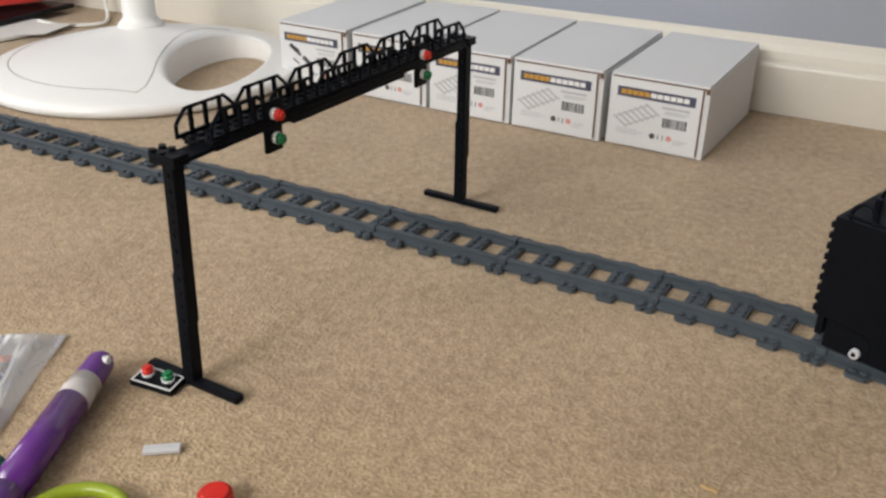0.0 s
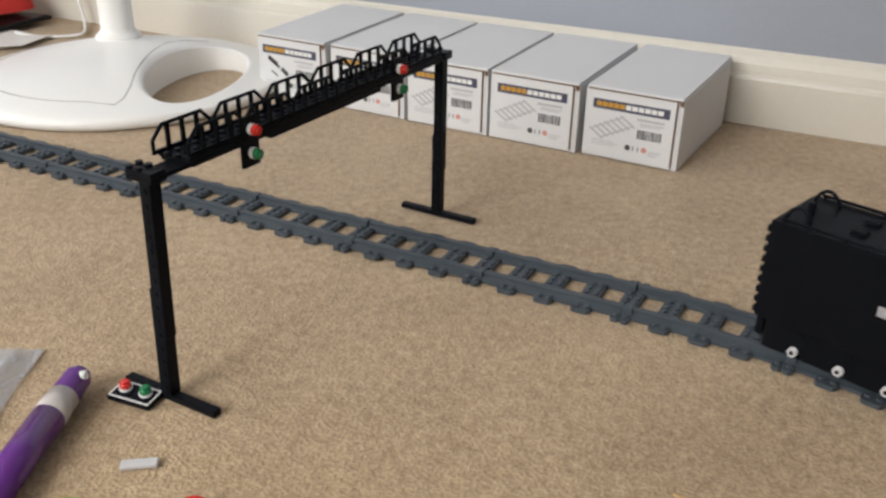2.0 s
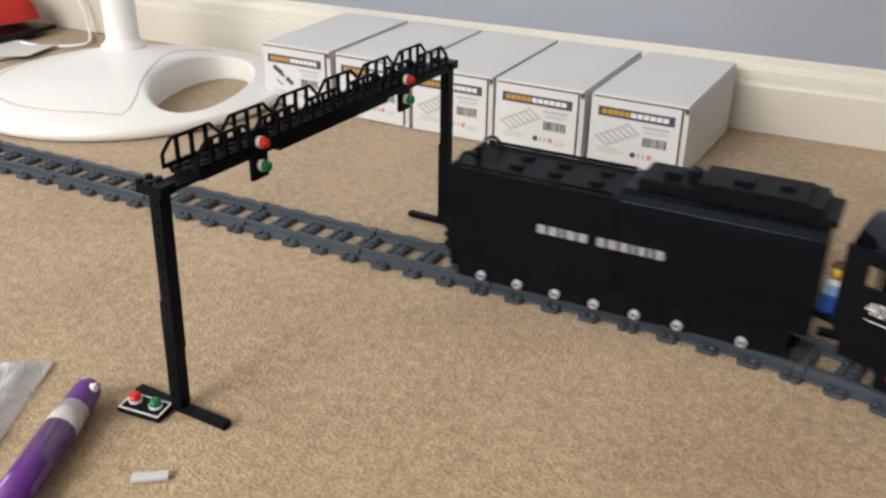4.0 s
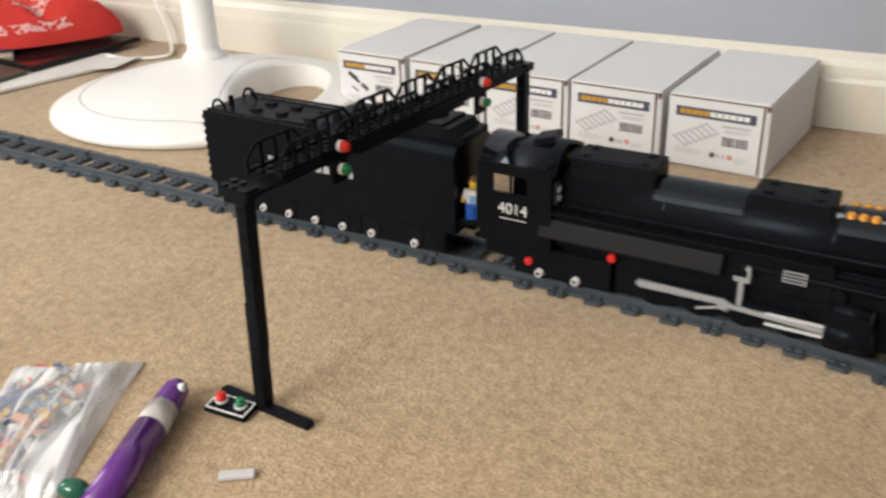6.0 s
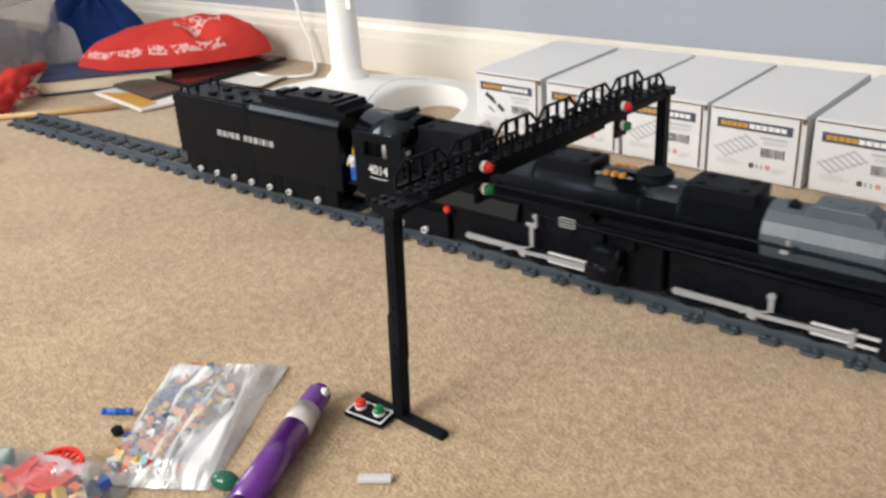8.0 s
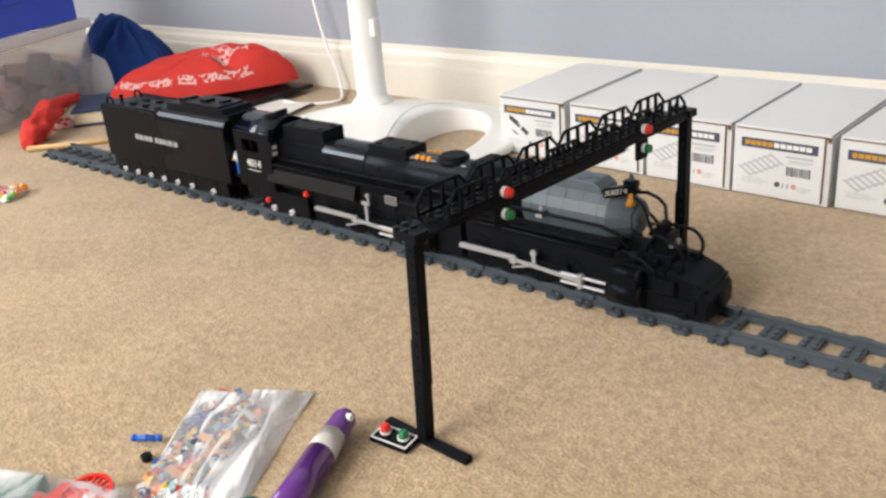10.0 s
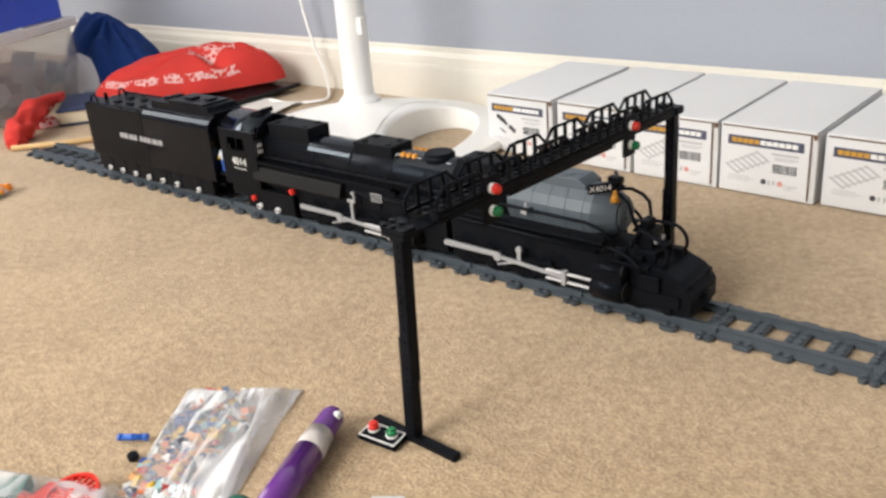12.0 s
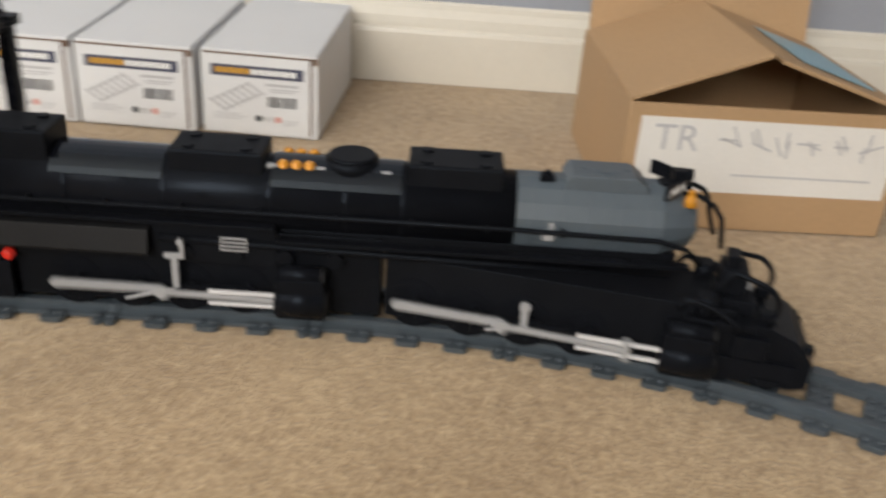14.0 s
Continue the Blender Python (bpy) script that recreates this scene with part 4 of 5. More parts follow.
    for sy in (-1, 1):
        y0, y1 = sorted((sy * W, sy * (W - 0.003)))
        side = B()
        box(side, C0, -0.1050, y0, y1, 0.040, 0.1080)
        box(side, -0.0720, C1, y0, y1, 0.040, 0.1080)
        box(side, -0.1050, -0.0720, y0, y1, 0.040, 0.0835)
        box(side, -0.1050, -0.0720, y0, y1, 0.0990, 0.1080)
        part("cab_side", side, BLACK, cab)
    part("backhead", box(B(), -0.0700, -0.0562, -0.0180, 0.0180, 0.0442, 0.0930, 0.0010), BLACK_DULL, cab)
    part("rear_step", box(B(), -0.1380, C0 - 0.0004, -0.0270, 0.0270, 0.0440, 0.0475, 0.0006), BLACK, cab)
    for sy in (-1, 1):
        part("grab_post", rod(B(), (-0.1205, sy * 0.0300, 0.0475), (-0.1205, sy * 0.0300, 0.1080), 0.0013, seg=10), BLACK, cab)
    bm = B()
    arc = [(0.0345 * math.sin(a), 0.0875 + 0.0360 * math.cos(a) * 1.0) for a in [radians(-64 + 128 * k / 16) for k in range(17)]]
    inner = [(0.0325 * math.sin(a), 0.0865 + 0.0345 * math.cos(a)) for a in [radians(64 - 128 * k / 16) for k in range(17)]]
    prism(bm, arc + inner, C0 - 0.0015, C1 + 0.0015, "x", smooth=False)
    for f in bm.faces:
        f.smooth = len(f.verts) == 4
    part("cab_roof", bm, ROOF, cab, "glossy curved black roof")
    part("roof_hatch", box(B(), -0.009, 0.009, -0.011, 0.011, -0.003, 0.003, 0.0008, m=Matrix.Translation((-0.070, -0.002, 0.1250)) @ pose(0, 0, 0, 0, -14, 8)), BLACK, cab)
    for sy in (-1, 1):
        fr = B()
        for a, b, c, d in ((-0.1050, -0.1036, 0.0835, 0.0990), (-0.0734, -0.0720, 0.0835, 0.0990), (-0.0880, -0.0868, 0.0835, 0.0990)):
            box(fr, a, b, sy * (W - 0.0008) - 0.0005, sy * (W - 0.0008) + 0.0005, c, d)
        part("window_frame", fr, BLACK, cab)
    writing("number", "4014", 0.0135, pose(-0.0860, -W - 0.0002, 0.0700, 90, 0, 0), INK_WHITE, cab, "white number")
    u = B()
    box(u, -0.0980, -0.0740, -W - 0.0003, -W + 0.0001, 0.0610, 0.0617)
    part("underline", u, INK_WHITE, cab)
    sign = part("side_sign", box(B(), -0.0490, -0.0465, -0.0350, -0.0255, 0.0815, 0.1000, 0.0004), DARKGREY, l, "dark plate with pale marks")
    for z in (0.0850, 0.0925):
        part("sign_mark", box(B(), -0.0465, -0.0459, -0.0335, -0.0270, z, z + 0.0042), PALEGREY, sign, "pale grey mark")
    # running boards, firebox panels and pipes
    for sy in (-1, 1):
        bm = B()
        y = sy * 0.0300
        box(bm, -0.0515, 0.160, y - 0.0035, y + 0.0035, 0.0720, 0.0745, 0.0004)
        box(bm, 0.161, 0.408, y - 0.0035, y + 0.0035, 0.0640, 0.0665, 0.0004)
        part("running_board", bm, BLACK, l)
        bm = prism(B(), [(sy * 0.0345, 0.0515), (sy * 0.0357, 0.0532), (sy * 0.0320, 0.0672), (sy * 0.0262, 0.0685), (sy * 0.0262, 0.0515)], -0.0620, 0.0850, "x", 0.0005)
        part("firebox_panel", bm, DARKGREY, l, "dark grey sloping panel")
        bm = tube(B(), [(-0.046, sy * 0.0268, 0.0800), (0.300, sy * 0.0268, 0.0810), (0.388, sy * 0.0275, 0.0800), (0.405, sy * 0.0285, 0.0760), (0.415, sy * 0.0290, 0.0660)], 0.0016, 8)
        for k in range(9):
            x = -0.03 + 0.045 * k
            box(bm, x - 0.0012, x + 0.0012, sy * 0.0260 - 0.0020, sy * 0.0260 + 0.0020, 0.0785, 0.0830)
        part("hand_rail", bm, BLACK_DULL, l)
        bm = tube(B(), [(0.090, sy * 0.0275, 0.0610), (0.200, sy * 0.0275, 0.0590), (0.290, sy * 0.0270, 0.0570), (0.398, sy * 0.0265, 0.0545)], 0.0022, 8)
        for k in range(4):
            rod(bm, (0.105 + 0.03 * k, sy * 0.022, 0.0520), (0.105 + 0.03 * k, sy * 0.0285, 0.0520), 0.0050, seg=12)
        part("pipe", bm, BLACK_DULL, l)
    bm = B()
    for y in (-0.0290,):
        box(bm, 0.1270, 0.1430, y - 0.0006, y + 0.0006, 0.0555, 0.0645)
    v = part("vent_plate", bm, SILVER, l, "pale grey grille")
    bm = B()
    for k in range(3):
        box(bm, 0.1280, 0.1420, -0.0300, -0.0296, 0.0570 + 0.0026 * k, 0.0581 + 0.0026 * k)
    part("slot", bm, BLACK, v)
    bm = box(B(), -0.1150, 0.0000, -0.0160, 0.0160, 0.0240, 0.0440, 0.0008)
    box(bm, 0.0000, 0.2230, -0.0222, 0.0222, 0.0130, 0.0660, 0.0008)
    box(bm, -0.050, 0.160, -0.0260, 0.0260, 0.0440, 0.0690, 0.0008)
    box(bm, 0.160, 0.402, -0.0200, 0.0200, 0.0600, 0.0680, 0.0008)
    part("frame", bm, BLACK_DULL, l)
    for sy in (-1, 1):
        bm = B()
        box(bm, -0.0860, -0.0010, sy * 0.0275 - 0.0022, sy * 0.0275 + 0.0022, 0.0130, 0.0390, 0.0008)
        box(bm, -0.1150, -0.0860, sy * 0.0250 - 0.0022, sy * 0.0250 + 0.0022, 0.0240, 0.0400, 0.0008)
        part("rear_truck", bm, BLACK, l)
        for x, z in ((-0.0720, 0.0258), (0.0000, 0.0450)):
            a, b = sy * 0.0270, sy * 0.0325
            part("red_stud", rod(rod(B(), (x, a, z), (x, b, z), 0.0036, 0.0036, 14), (x, b, z), (x, b + sy * 0.0010, z), 0.0034, 0.0022, 14), RED, l, "red round stud")
    for u in (-0.0620, -0.0295):
        wheelset(l, u, False, True)
    gear = engine_gear(l, 0.0170, 0.150, 0.161, 0.1000, True)
    # front engine, which swings on curves; origin at its rear drivers
    bm = box(B(), 0.2300, 0.4390, -0.0222, 0.0222, 0.0130, 0.0560, 0.0008)
    fe = part("front_engine", bm, BLACK_DULL, l)
    gear2 = engine_gear(fe, 0.2310, 0.3810, 0.4000, 0.3190, False)
    bm = B()
    prism(bm, [(0.4300, 0.0120), (0.4300, 0.0500), (0.4580, 0.0500), (0.4760, 0.0430), (0.4860, 0.0310), (0.4860, 0.0140), (0.4780, 0.0115)], -0.0250, 0.0250, "y", 0.0010)
    box(bm, 0.4110, 0.4490, -0.0285, 0.0285, 0.0470, 0.0510, 0.0006)
    part("pilot", bm, BLACK, fe)
    part("buffer_beam", box(B(), 0.4740, 0.4815, -0.0262, 0.0262, 0.0330, 0.0390, 0.0008), BLACK_DULL, fe)
    for sy in (-1, 1):
        part("pilot_step", box(B(), 0.4560, 0.4700, sy * 0.0268 - 0.0016, sy * 0.0268 + 0.0016, 0.0135, 0.0175, 0.0005), BLACK_DULL, fe)
        part("deck_box", box(B(), 0.4520, 0.4600, sy * 0.0150 - 0.0040, sy * 0.0150 + 0.0040, 0.0500, 0.0555, 0.0006), BLACK, fe)
        part("marker_stud", rod(B(), (0.4815, sy * 0.0180, 0.0360), (0.4832, sy * 0.0180, 0.0360), 0.0024, seg=12), BLACK_GLOSS, fe)
    bm = B()
    box(bm, 0.4290, 0.4490, -0.0160, 0.0160, 0.0510, 0.0600, 0.0010)
    box(bm, 0.4270, 0.4430, -0.0105, 0.0105, 0.0600, 0.0755, 0.0012)
    box(bm, 0.4290, 0.4370, -0.0070, 0.0070, 0.0755, 0.0830, 0.0008)
    rod(bm, (0.4210, -0.022, 0.0510), (0.4210, -0.022, 0.0640), 0.0060, seg=16)
    rod(bm, (0.4210, 0.022, 0.0510), (0.4210, 0.022, 0.0640), 0.0060, seg=16)
    part("pump", bm, BLACK, fe)
    for y in (-0.0055, 0.0055):
        part("lamp_stud", rod(B(), (0.4430, y, 0.0660), (0.4455, y, 0.0660), 0.0030, 0.0028, 14), SILVER, fe, "pale grey round stud")
    for y in (-0.0185, 0.0185):
        arc = [(0.4250 + 0.010 * k / 4, y * 0.75, 0.0600 + 0.0165 * math.sin(math.pi * k / 8)) for k in range(5)]
        arc += [(0.4450 + 0.016 * math.sin(a), y, 0.0600 + 0.0145 * math.cos(a)) for a in [radians(20 + 14 * k) for k in range(8)]]
        part("hose", tube(B(), arc + [(0.4610, y, 0.0500)], 0.0017, 8), BLACK_DULL, fe)
    bm = prism(B(), [(0.4770, 0.0105), (0.4850, 0.0105), (0.4870, 0.0280), (0.4790, 0.0310)], -0.0200, 0.0200, "y", 0.0008)
    box(bm, 0.4830, 0.4910, -0.0035, 0.0035, 0.0200, 0.0290, 0.0008)
    part("coupler", bm, BLACK, fe)
    for sy in (-1, 1):
        bm = box(B(), 0.4070, 0.4770, sy * 0.0262 - 0.0018, sy * 0.0262 + 0.0018, 0.0180, 0.0290, 0.0008)
        box(bm, 0.4390, 0.4590, sy * 0.0275 - 0.0020, sy * 0.0275 + 0.0020, 0.0300, 0.0440, 0.0010)
        part("truck_side", bm, BLACK, fe)
        arc = [(0.4090 + 0.034 * k / 10, sy * 0.0285, 0.0620 - 0.0150 * (k / 10) ** 2) for k in range(11)]
        part("side_hose", tube(B(), [(0.4050, sy * 0.0280, 0.0560)] + arc, 0.0018, 8), BLACK_DULL, fe)
    for u in (0.4370, 0.4650):
        wheelset(fe, u, False, False)
    return l, fe, gear, gear2


TENDER = tender()
LOCO, FRONT, GEAR_REAR, GEAR_FRONT = locomotive()


def toy_figure():
    """A small block figure that rides behind the cab; one mesh."""
    bm = B()
    x, y = 0.0, 0.0
    for s in (-1, 1):
        box(bm, -0.0035, 0.0035, s * 0.0040 - 0.0036, s * 0.0040 + 0.0036, 0.000, 0.0115, 0.0006, mi=0)
    box(bm, -0.0038, 0.0038, -0.0078, 0.0078, 0.0115, 0.0145, 0.0005, mi=0)
    prism(bm, [(-0.0078, 0.0147), (0.0078, 0.0147), (0.0058, 0.0275), (-0.0058, 0.0275)], -0.0038, 0.0038, "x", 0.0005, mi=1)
    box(bm, 0.0036, 0.0042, -0.0045, 0.0045, 0.0147, 0.0225, mi=4)
    for s in (-1, 1):
        rod(bm, (0, s * 0.0070, 0.0265), (0.0020, s * 0.0100, 0.0185), 0.0022, 0.0020, 10, mi=1)
        rod(bm, (0.0020, s * 0.0100, 0.0185), (0.0040, s * 0.0104, 0.0165), 0.0017, 0.0015, 10, mi=2)
    rod(bm, (0, 0, 0.0275), (0, 0, 0.0285), 0.0030, 0.0045, 16, mi=2)
    rod(bm, (0, 0, 0.0285), (0, 0, 0.0355), 0.0050, 0.0048, 16, mi=2)
    rod(bm, (0, 0, 0.0355), (0, 0, 0.0385), 0.0050, 0.0035, 16, mi=3)
    return tagged(part("toy_figure", bm, [BLUE, WHITE, YELLOW, CARDEDGE, BIB]), "plastic block figure in white top riding behind the cab", "toy figure")


FIGURE = toy_figure()
# ---- things in front, on the carpet ----
def crumpled(w, d, lift, seed, nx=44, ny=56, taper=1.0):
    """A flat plastic bag: two wrinkled sheets that meet at the edges."""
    bm = B()
    grid = {}
    for side in (1, -1):
        for i in range(nx + 1):
            for j in range(ny + 1):
                u, v = i / nx, j / ny
                e = min(1.0, 9 * min(u, 1 - u, v, 1 - v))
                p = Vector((u * w * 14 + seed, v * d * 14, seed * 0.7 + side))
                ridge = 1 - abs(noise.noise(p * 1.3)) * 2.2
                z = lift * e * (0.70 + 0.30 * noise.noise(p * 0.6)) + 0.0038 * e * ridge if side > 0 else 0.0006
                if side < 0 and e < 0.05:
                    grid[side, i, j] = grid[1, i, j]
                    continue
                x = (u - 0.5) * w * (taper + (1 - taper) * v) + 0.002 * noise.noise(p + Vector((3, 1, 2)))
                y = (v - 0.5) * d + 0.002 * noise.noise(p + Vector((7, 5, 1)))
                grid[side, i, j] = bm.verts.new((x, y, max(z, 0.0006) if side > 0 else z))
        for i in range(nx):
            for j in range(ny):
                q = [grid[side, i, j], grid[side, i + 1, j], grid[side, i + 1, j + 1], grid[side, i, j + 1]]
                if len(set(q)) == 4:
                    bm.faces.new(q if side > 0 else q[::-1]).smooth = True
    return bm


def bits(n, seed, x0, x1, y0, y1, size, zmax):
    bm, r = B(), random.Random(seed)
    for _ in range(n):
        s = size * r.uniform(0.6, 1.3)
        m = Matrix.Translation((r.uniform(x0, x1), r.uniform(y0, y1), r.uniform(0.003, zmax))) @ pose(0, 0, 0, r.uniform(-30, 30), r.uniform(-30, 30), r.uniform(0, 180))
        k = r.random()
        if k < 0.7:
            box(bm, -s, s, -s * 0.5, s * 0.5, -s * 0.4, s * 0.4, m=m)
        else:
            a = m @ Vector((0, 0, -s * 0.4))
            rod(bm, a, m @ Vector((0, 0, s * 0.4)), s * 0.6, seg=10)
    return bm


def bag_of_bricks():
    m = pose(0.0306, -0.3592, 0.0, 0, 0, 32)
    b = base("brick_bag", "clear plastic bag half full of small mixed bricks", "plastic bag", m)
    part("film", crumpled(0.094, 0.150, 0.0125, 3.1, 60, 84, taper=0.82), CLEAR, b, "wrinkled clear film")
    tagged(part("bricks", bits(330, 5, -0.034, 0.004, -0.062, 0.064, 0.0050, 0.0066), BITS, b, "mixed small bricks"), kind="stuff")
    tagged(part("pale_bricks", bits(34, 8, 0.0, 0.022, -0.058, 0.040, 0.0046, 0.006), BITS, b, "mixed small bricks"), kind="stuff")


bag_of_bricks()


def second_bag():
    b = base("parts_bag", "clear plastic bag with red, green and dark parts", "plastic bag", pose(0.0070, -0.4890, 0.0, 0, 0, 24))
    part("film", crumpled(0.146, 0.096, 0.019, 9.4, 84, 56), BAGFILM, b, "wrinkled clear film")
    tagged(part("bricks", bits(110, 15, -0.064, 0.066, -0.036, 0.026, 0.0058, 0.0105), BITS, b, "mixed small bricks"), kind="stuff")
    part("green_block", box(B(), -0.017, 0.017, -0.010, 0.010, 0.0015, 0.0130, 0.001), material("teal_green_plastic", (0.01, 0.14, 0.10), 0.2, 0.1), b, "teal green block", pose(-0.034, 0.026, 0, 0, 0, 20))
    part("red_plate", box(B(), -0.020, 0.020, -0.012, 0.012, 0.0015, 0.0120, 0.001), RED, b, "red plate", pose(0.014, 0.024, 0, 0, 0, -8))
    part("dark_roller", rod(B(), (-0.058, 0.010, 0.009), (-0.034, 0.002, 0.009), 0.0075, seg=20), DARKGREY, b, "dark round roller")


second_bag()


def pen():
    a, b = Vector((0.0900, -0.2890, 0)), Vector((0.1470, -0.4160, 0))
    ang = math.degrees(math.atan2(b.y - a.y, b.x - a.x))
    p = base("marker_pen", "purple metallic pen with a smoky clear grip band", "pen", Matrix.Translation((a.x, a.y, 0.0108)) @ pose(0, 0, 0, 0, 0, ang) @ Matrix.Diagonal((1, 1.06, 1.06, 1)))
    bm = B()
    prof = [(0.000, 0.00251), (0.0008, 0.00526), (0.003, 0.00761), (0.007, 0.00875), (0.028, 0.00923)]
    for (xa, ra), (xb, rb) in zip(prof, prof[1:]):
        rod(bm, (xa, 0, 0), (xb, 0, 0), ra, rb, 28, caps=xa == 0)
    part("cap", bm, PURPLE, p)
    part("grip_band", rod(rod(B(), (0.028, 0, 0), (0.029, 0, 0), 0.00923, 0.00988, 28), (0.029, 0, 0), (0.050, 0, 0), 0.00988, 0.01013, 28), CLEARGREY, p, "smoky clear ribbed band")
    bm = rod(B(), (0.050, 0, 0), (0.130, 0, 0), 0.01013, 0.00964, 28)
    for (xa, ra), (xb, rb) in zip([(0.130, 0.00964), (0.150, 0.00802), (0.162, 0.00462)], [(0.150, 0.00802), (0.162, 0.00462), (0.165, 0.00170)]):
        rod(bm, (xa, 0, 0), (xb, 0, 0), ra, rb, 28)
    part("barrel", bm, PURPLE, p)
    part("button", rod(rod(B(), (0.0130, 0.0076, 0.0070), (0.0130, 0.0088, 0.0080), 0.0032, 0.00251, 14), (0.0130, 0.0088, 0.0080), (0.0130, 0.00761, 0.0086), 0.0030, 0.0016, 14), WHITE, p, "white button")


pen()


def small_things():
    t = part("grey_tile", box(B(), -0.0108, 0.0108, -0.0034, 0.0034, 0, 0.0026, 0.0004), PALEGREY, None, at=pose(0.1820, -0.3325, 0.0006, 0, 0, 36))
    tagged(t, "light grey smooth plastic tile lying on the carpet", "toy brick")
    bm = rod(B(), (-0.011, 0, 0), (0.011, 0, 0), 0.0024, seg=14)
    for x in (-0.011, -0.0015, 0.0085):
        rod(bm, (x, 0, 0), (x + 0.003, 0, 0), 0.0027, seg=14)
    tagged(part("blue_pin", bm, BLUE, None, at=pose(-0.0230, -0.3880, 0.0034, 0, 0, 34)), "blue plastic pin lying on the carpet", "toy brick")
    bm = rod(B(), (0, 0, 0), (0, 0, 0.004), 0.0040, seg=18)
    rod(bm, (0, 0, 0.004), (0, 0, 0.0046), 0.0024, seg=12)
    tagged(part("black_tyre", bm, BLACK_DULL, None, at=pose(-0.0027, -0.4004, 0.0004, 8, 0, 0)), "small black rubber tyre", "toy wheel")
    w = base("spoked_hoop", "red plastic spoked hoop leaning on a bag", "toy", pose(0.0170, -0.4560, 0.0110, 10, -4, 24) @ Matrix.Diagonal((1.14, 1.14, 1, 1)))
    bm = B()
    n = 40
    for (ra, za), (rb, zb) in (((0.0165, 0), (0.0165, 0.004)), ((0.0145, 0.004), (0.0145, 0))):
        rod(bm, (0, 0, za), (0, 0, zb), ra, rb, n, caps=False)
    for z in (0, 0.004):
        ra = [bm.verts.new((0.0165 * math.cos(2 * math.pi * k / n), 0.0165 * math.sin(2 * math.pi * k / n), z)) for k in range(n)]
        rb = [bm.verts.new((0.0145 * math.cos(2 * math.pi * k / n), 0.0145 * math.sin(2 * math.pi * k / n), z)) for k in range(n)]
        for k in range(n):
            bm.faces.new((ra[k], ra[(k + 1) % n], rb[(k + 1) % n], rb[k]))
    part("rim", bm, RED, w)
    bm = rod(B(), (0, 0, -0.0005), (0, 0, 0.0055), 0.0030, seg=14)
    for k in range(18):
        box(bm, 0.0025, 0.0150, -0.0006, 0.0006, 0.001, 0.003, m=Matrix.Rotation(2 * math.pi * k / 18, 4, "Z"))
    part("spokes", bm, RED, w)
    g = B()
    bmesh.ops.create_uvsphere(g, u_segments=20, v_segments=12, radius=0.0085)
    bmesh.ops.scale(g, vec=(1.2, 0.8, 0.75), verts=g.verts)
    for f in g.faces:
        f.smooth = True
    rod(g, (0.008, 0, 0), (0.0125, 0, 0), 0.003, 0.002, 12)
    tagged(part("green_bauble", g, material("deep_green_gloss", (0.01, 0.10, 0.06), 0.12, 0.2, 60, 300, 0.02), None, at=pose(0.1099, -0.3937, 0.0066, 0, 0, 20)), "glossy dark green bauble beside the bag", "bauble")
    ring = [(0.0085 * math.cos(a), 0.0085 * math.sin(a), 0.0010 + 0.0008 * math.sin(2 * a)) for a in [2 * math.pi * k / 40 for k in range(41)]]
    tagged(part("key_ring", tube(B(), ring, 0.0007, 8), CHROME, None, at=pose(0.1253, -0.4005, 0.0)), "thin metal key ring on the carpet", "ring")
    s = base("scissors", "scissors with lime green plastic loops", "scissors", pose(0.1842, -0.3976, 0.0055, 0, 0, 32))
    for y in (-0.003, ):
        loop = [(0.0250 * math.cos(a), 0.0195 * math.sin(a), 0) for a in [2 * math.pi * k / 48 for k in range(49)]]
        part("handle", tube(B(), loop, 0.0042, 12), LIME, s, "lime green plastic loop")
    part("blade", prism(B(), [(0.024, -0.005), (0.030, -0.004), (0.085, 0.000), (0.030, 0.005), (0.024, 0.005)], -0.0008, 0.0008, "z"), CHROME, s, "steel blade", pose(0, 0, 0, 0, 0, -95))
    bm = rod(B(), (0, 0, 0), (0, 0, 0.0100), 0.0092, 0.0088, 28)
    rod(bm, (0, 0, 0.0100), (0, 0, 0.0112), 0.0086, 0.0070, 28)
    for k in range(28):
        a = 2 * math.pi * k / 28
        box(bm, 0.0088, 0.0096, -0.0005, 0.0005, 0.001, 0.009, m=Matrix.Rotation(a, 4, "Z"))
    tagged(part("bottle_cap", bm, RED, None, at=pose(0.2411, -0.3524, 0.0004)), "red ribbed plastic bottle cap", "cap")
    c = B()
    for k, (x, y) in enumerate(((0, 0), (0.004, 0.001))):
        box(c, x - 0.003, x + 0.003, y - 0.001, y + 0.001, 0, 0.0012, 0.0003)
    tagged(part("wood_splinter", c, WOOD, None, at=pose(0.4732, -0.2071, 0.0005, 0, 0, -18)), "pale wood splinter on the carpet", "splinter")
    bm = crumpled(0.075, 0.050, 0.012, 5.5, 20, 16)
    d = base("sweet_bag", "small clear bag of bright sweets", "plastic bag", pose(-0.748, -0.175, 0, 0, 0, 30))
    part("film", bm, CLEAR, d, "clear film")
    sw, r = B(), random.Random(3)
    for _ in range(26):
        p = Vector((r.uniform(-0.012, 0.040), r.uniform(-0.022, 0.020), r.uniform(0.004, 0.010)))
        bmesh.ops.create_icosphere(sw, subdivisions=1, radius=r.uniform(0.004, 0.006), matrix=Matrix.Translation(p))
    tagged(part("sweets", sw, BITS_SWEET, d, "bright round sweets"), kind="stuff")


small_things()


# ---- things at the far end of the track ----
def slab_thing(name, label, cat, poly, z0, z1, mat, bevel=0.0015):
    return tagged(part(name, prism(B(), poly, z0, z1, "z", bevel), mat), label, cat)


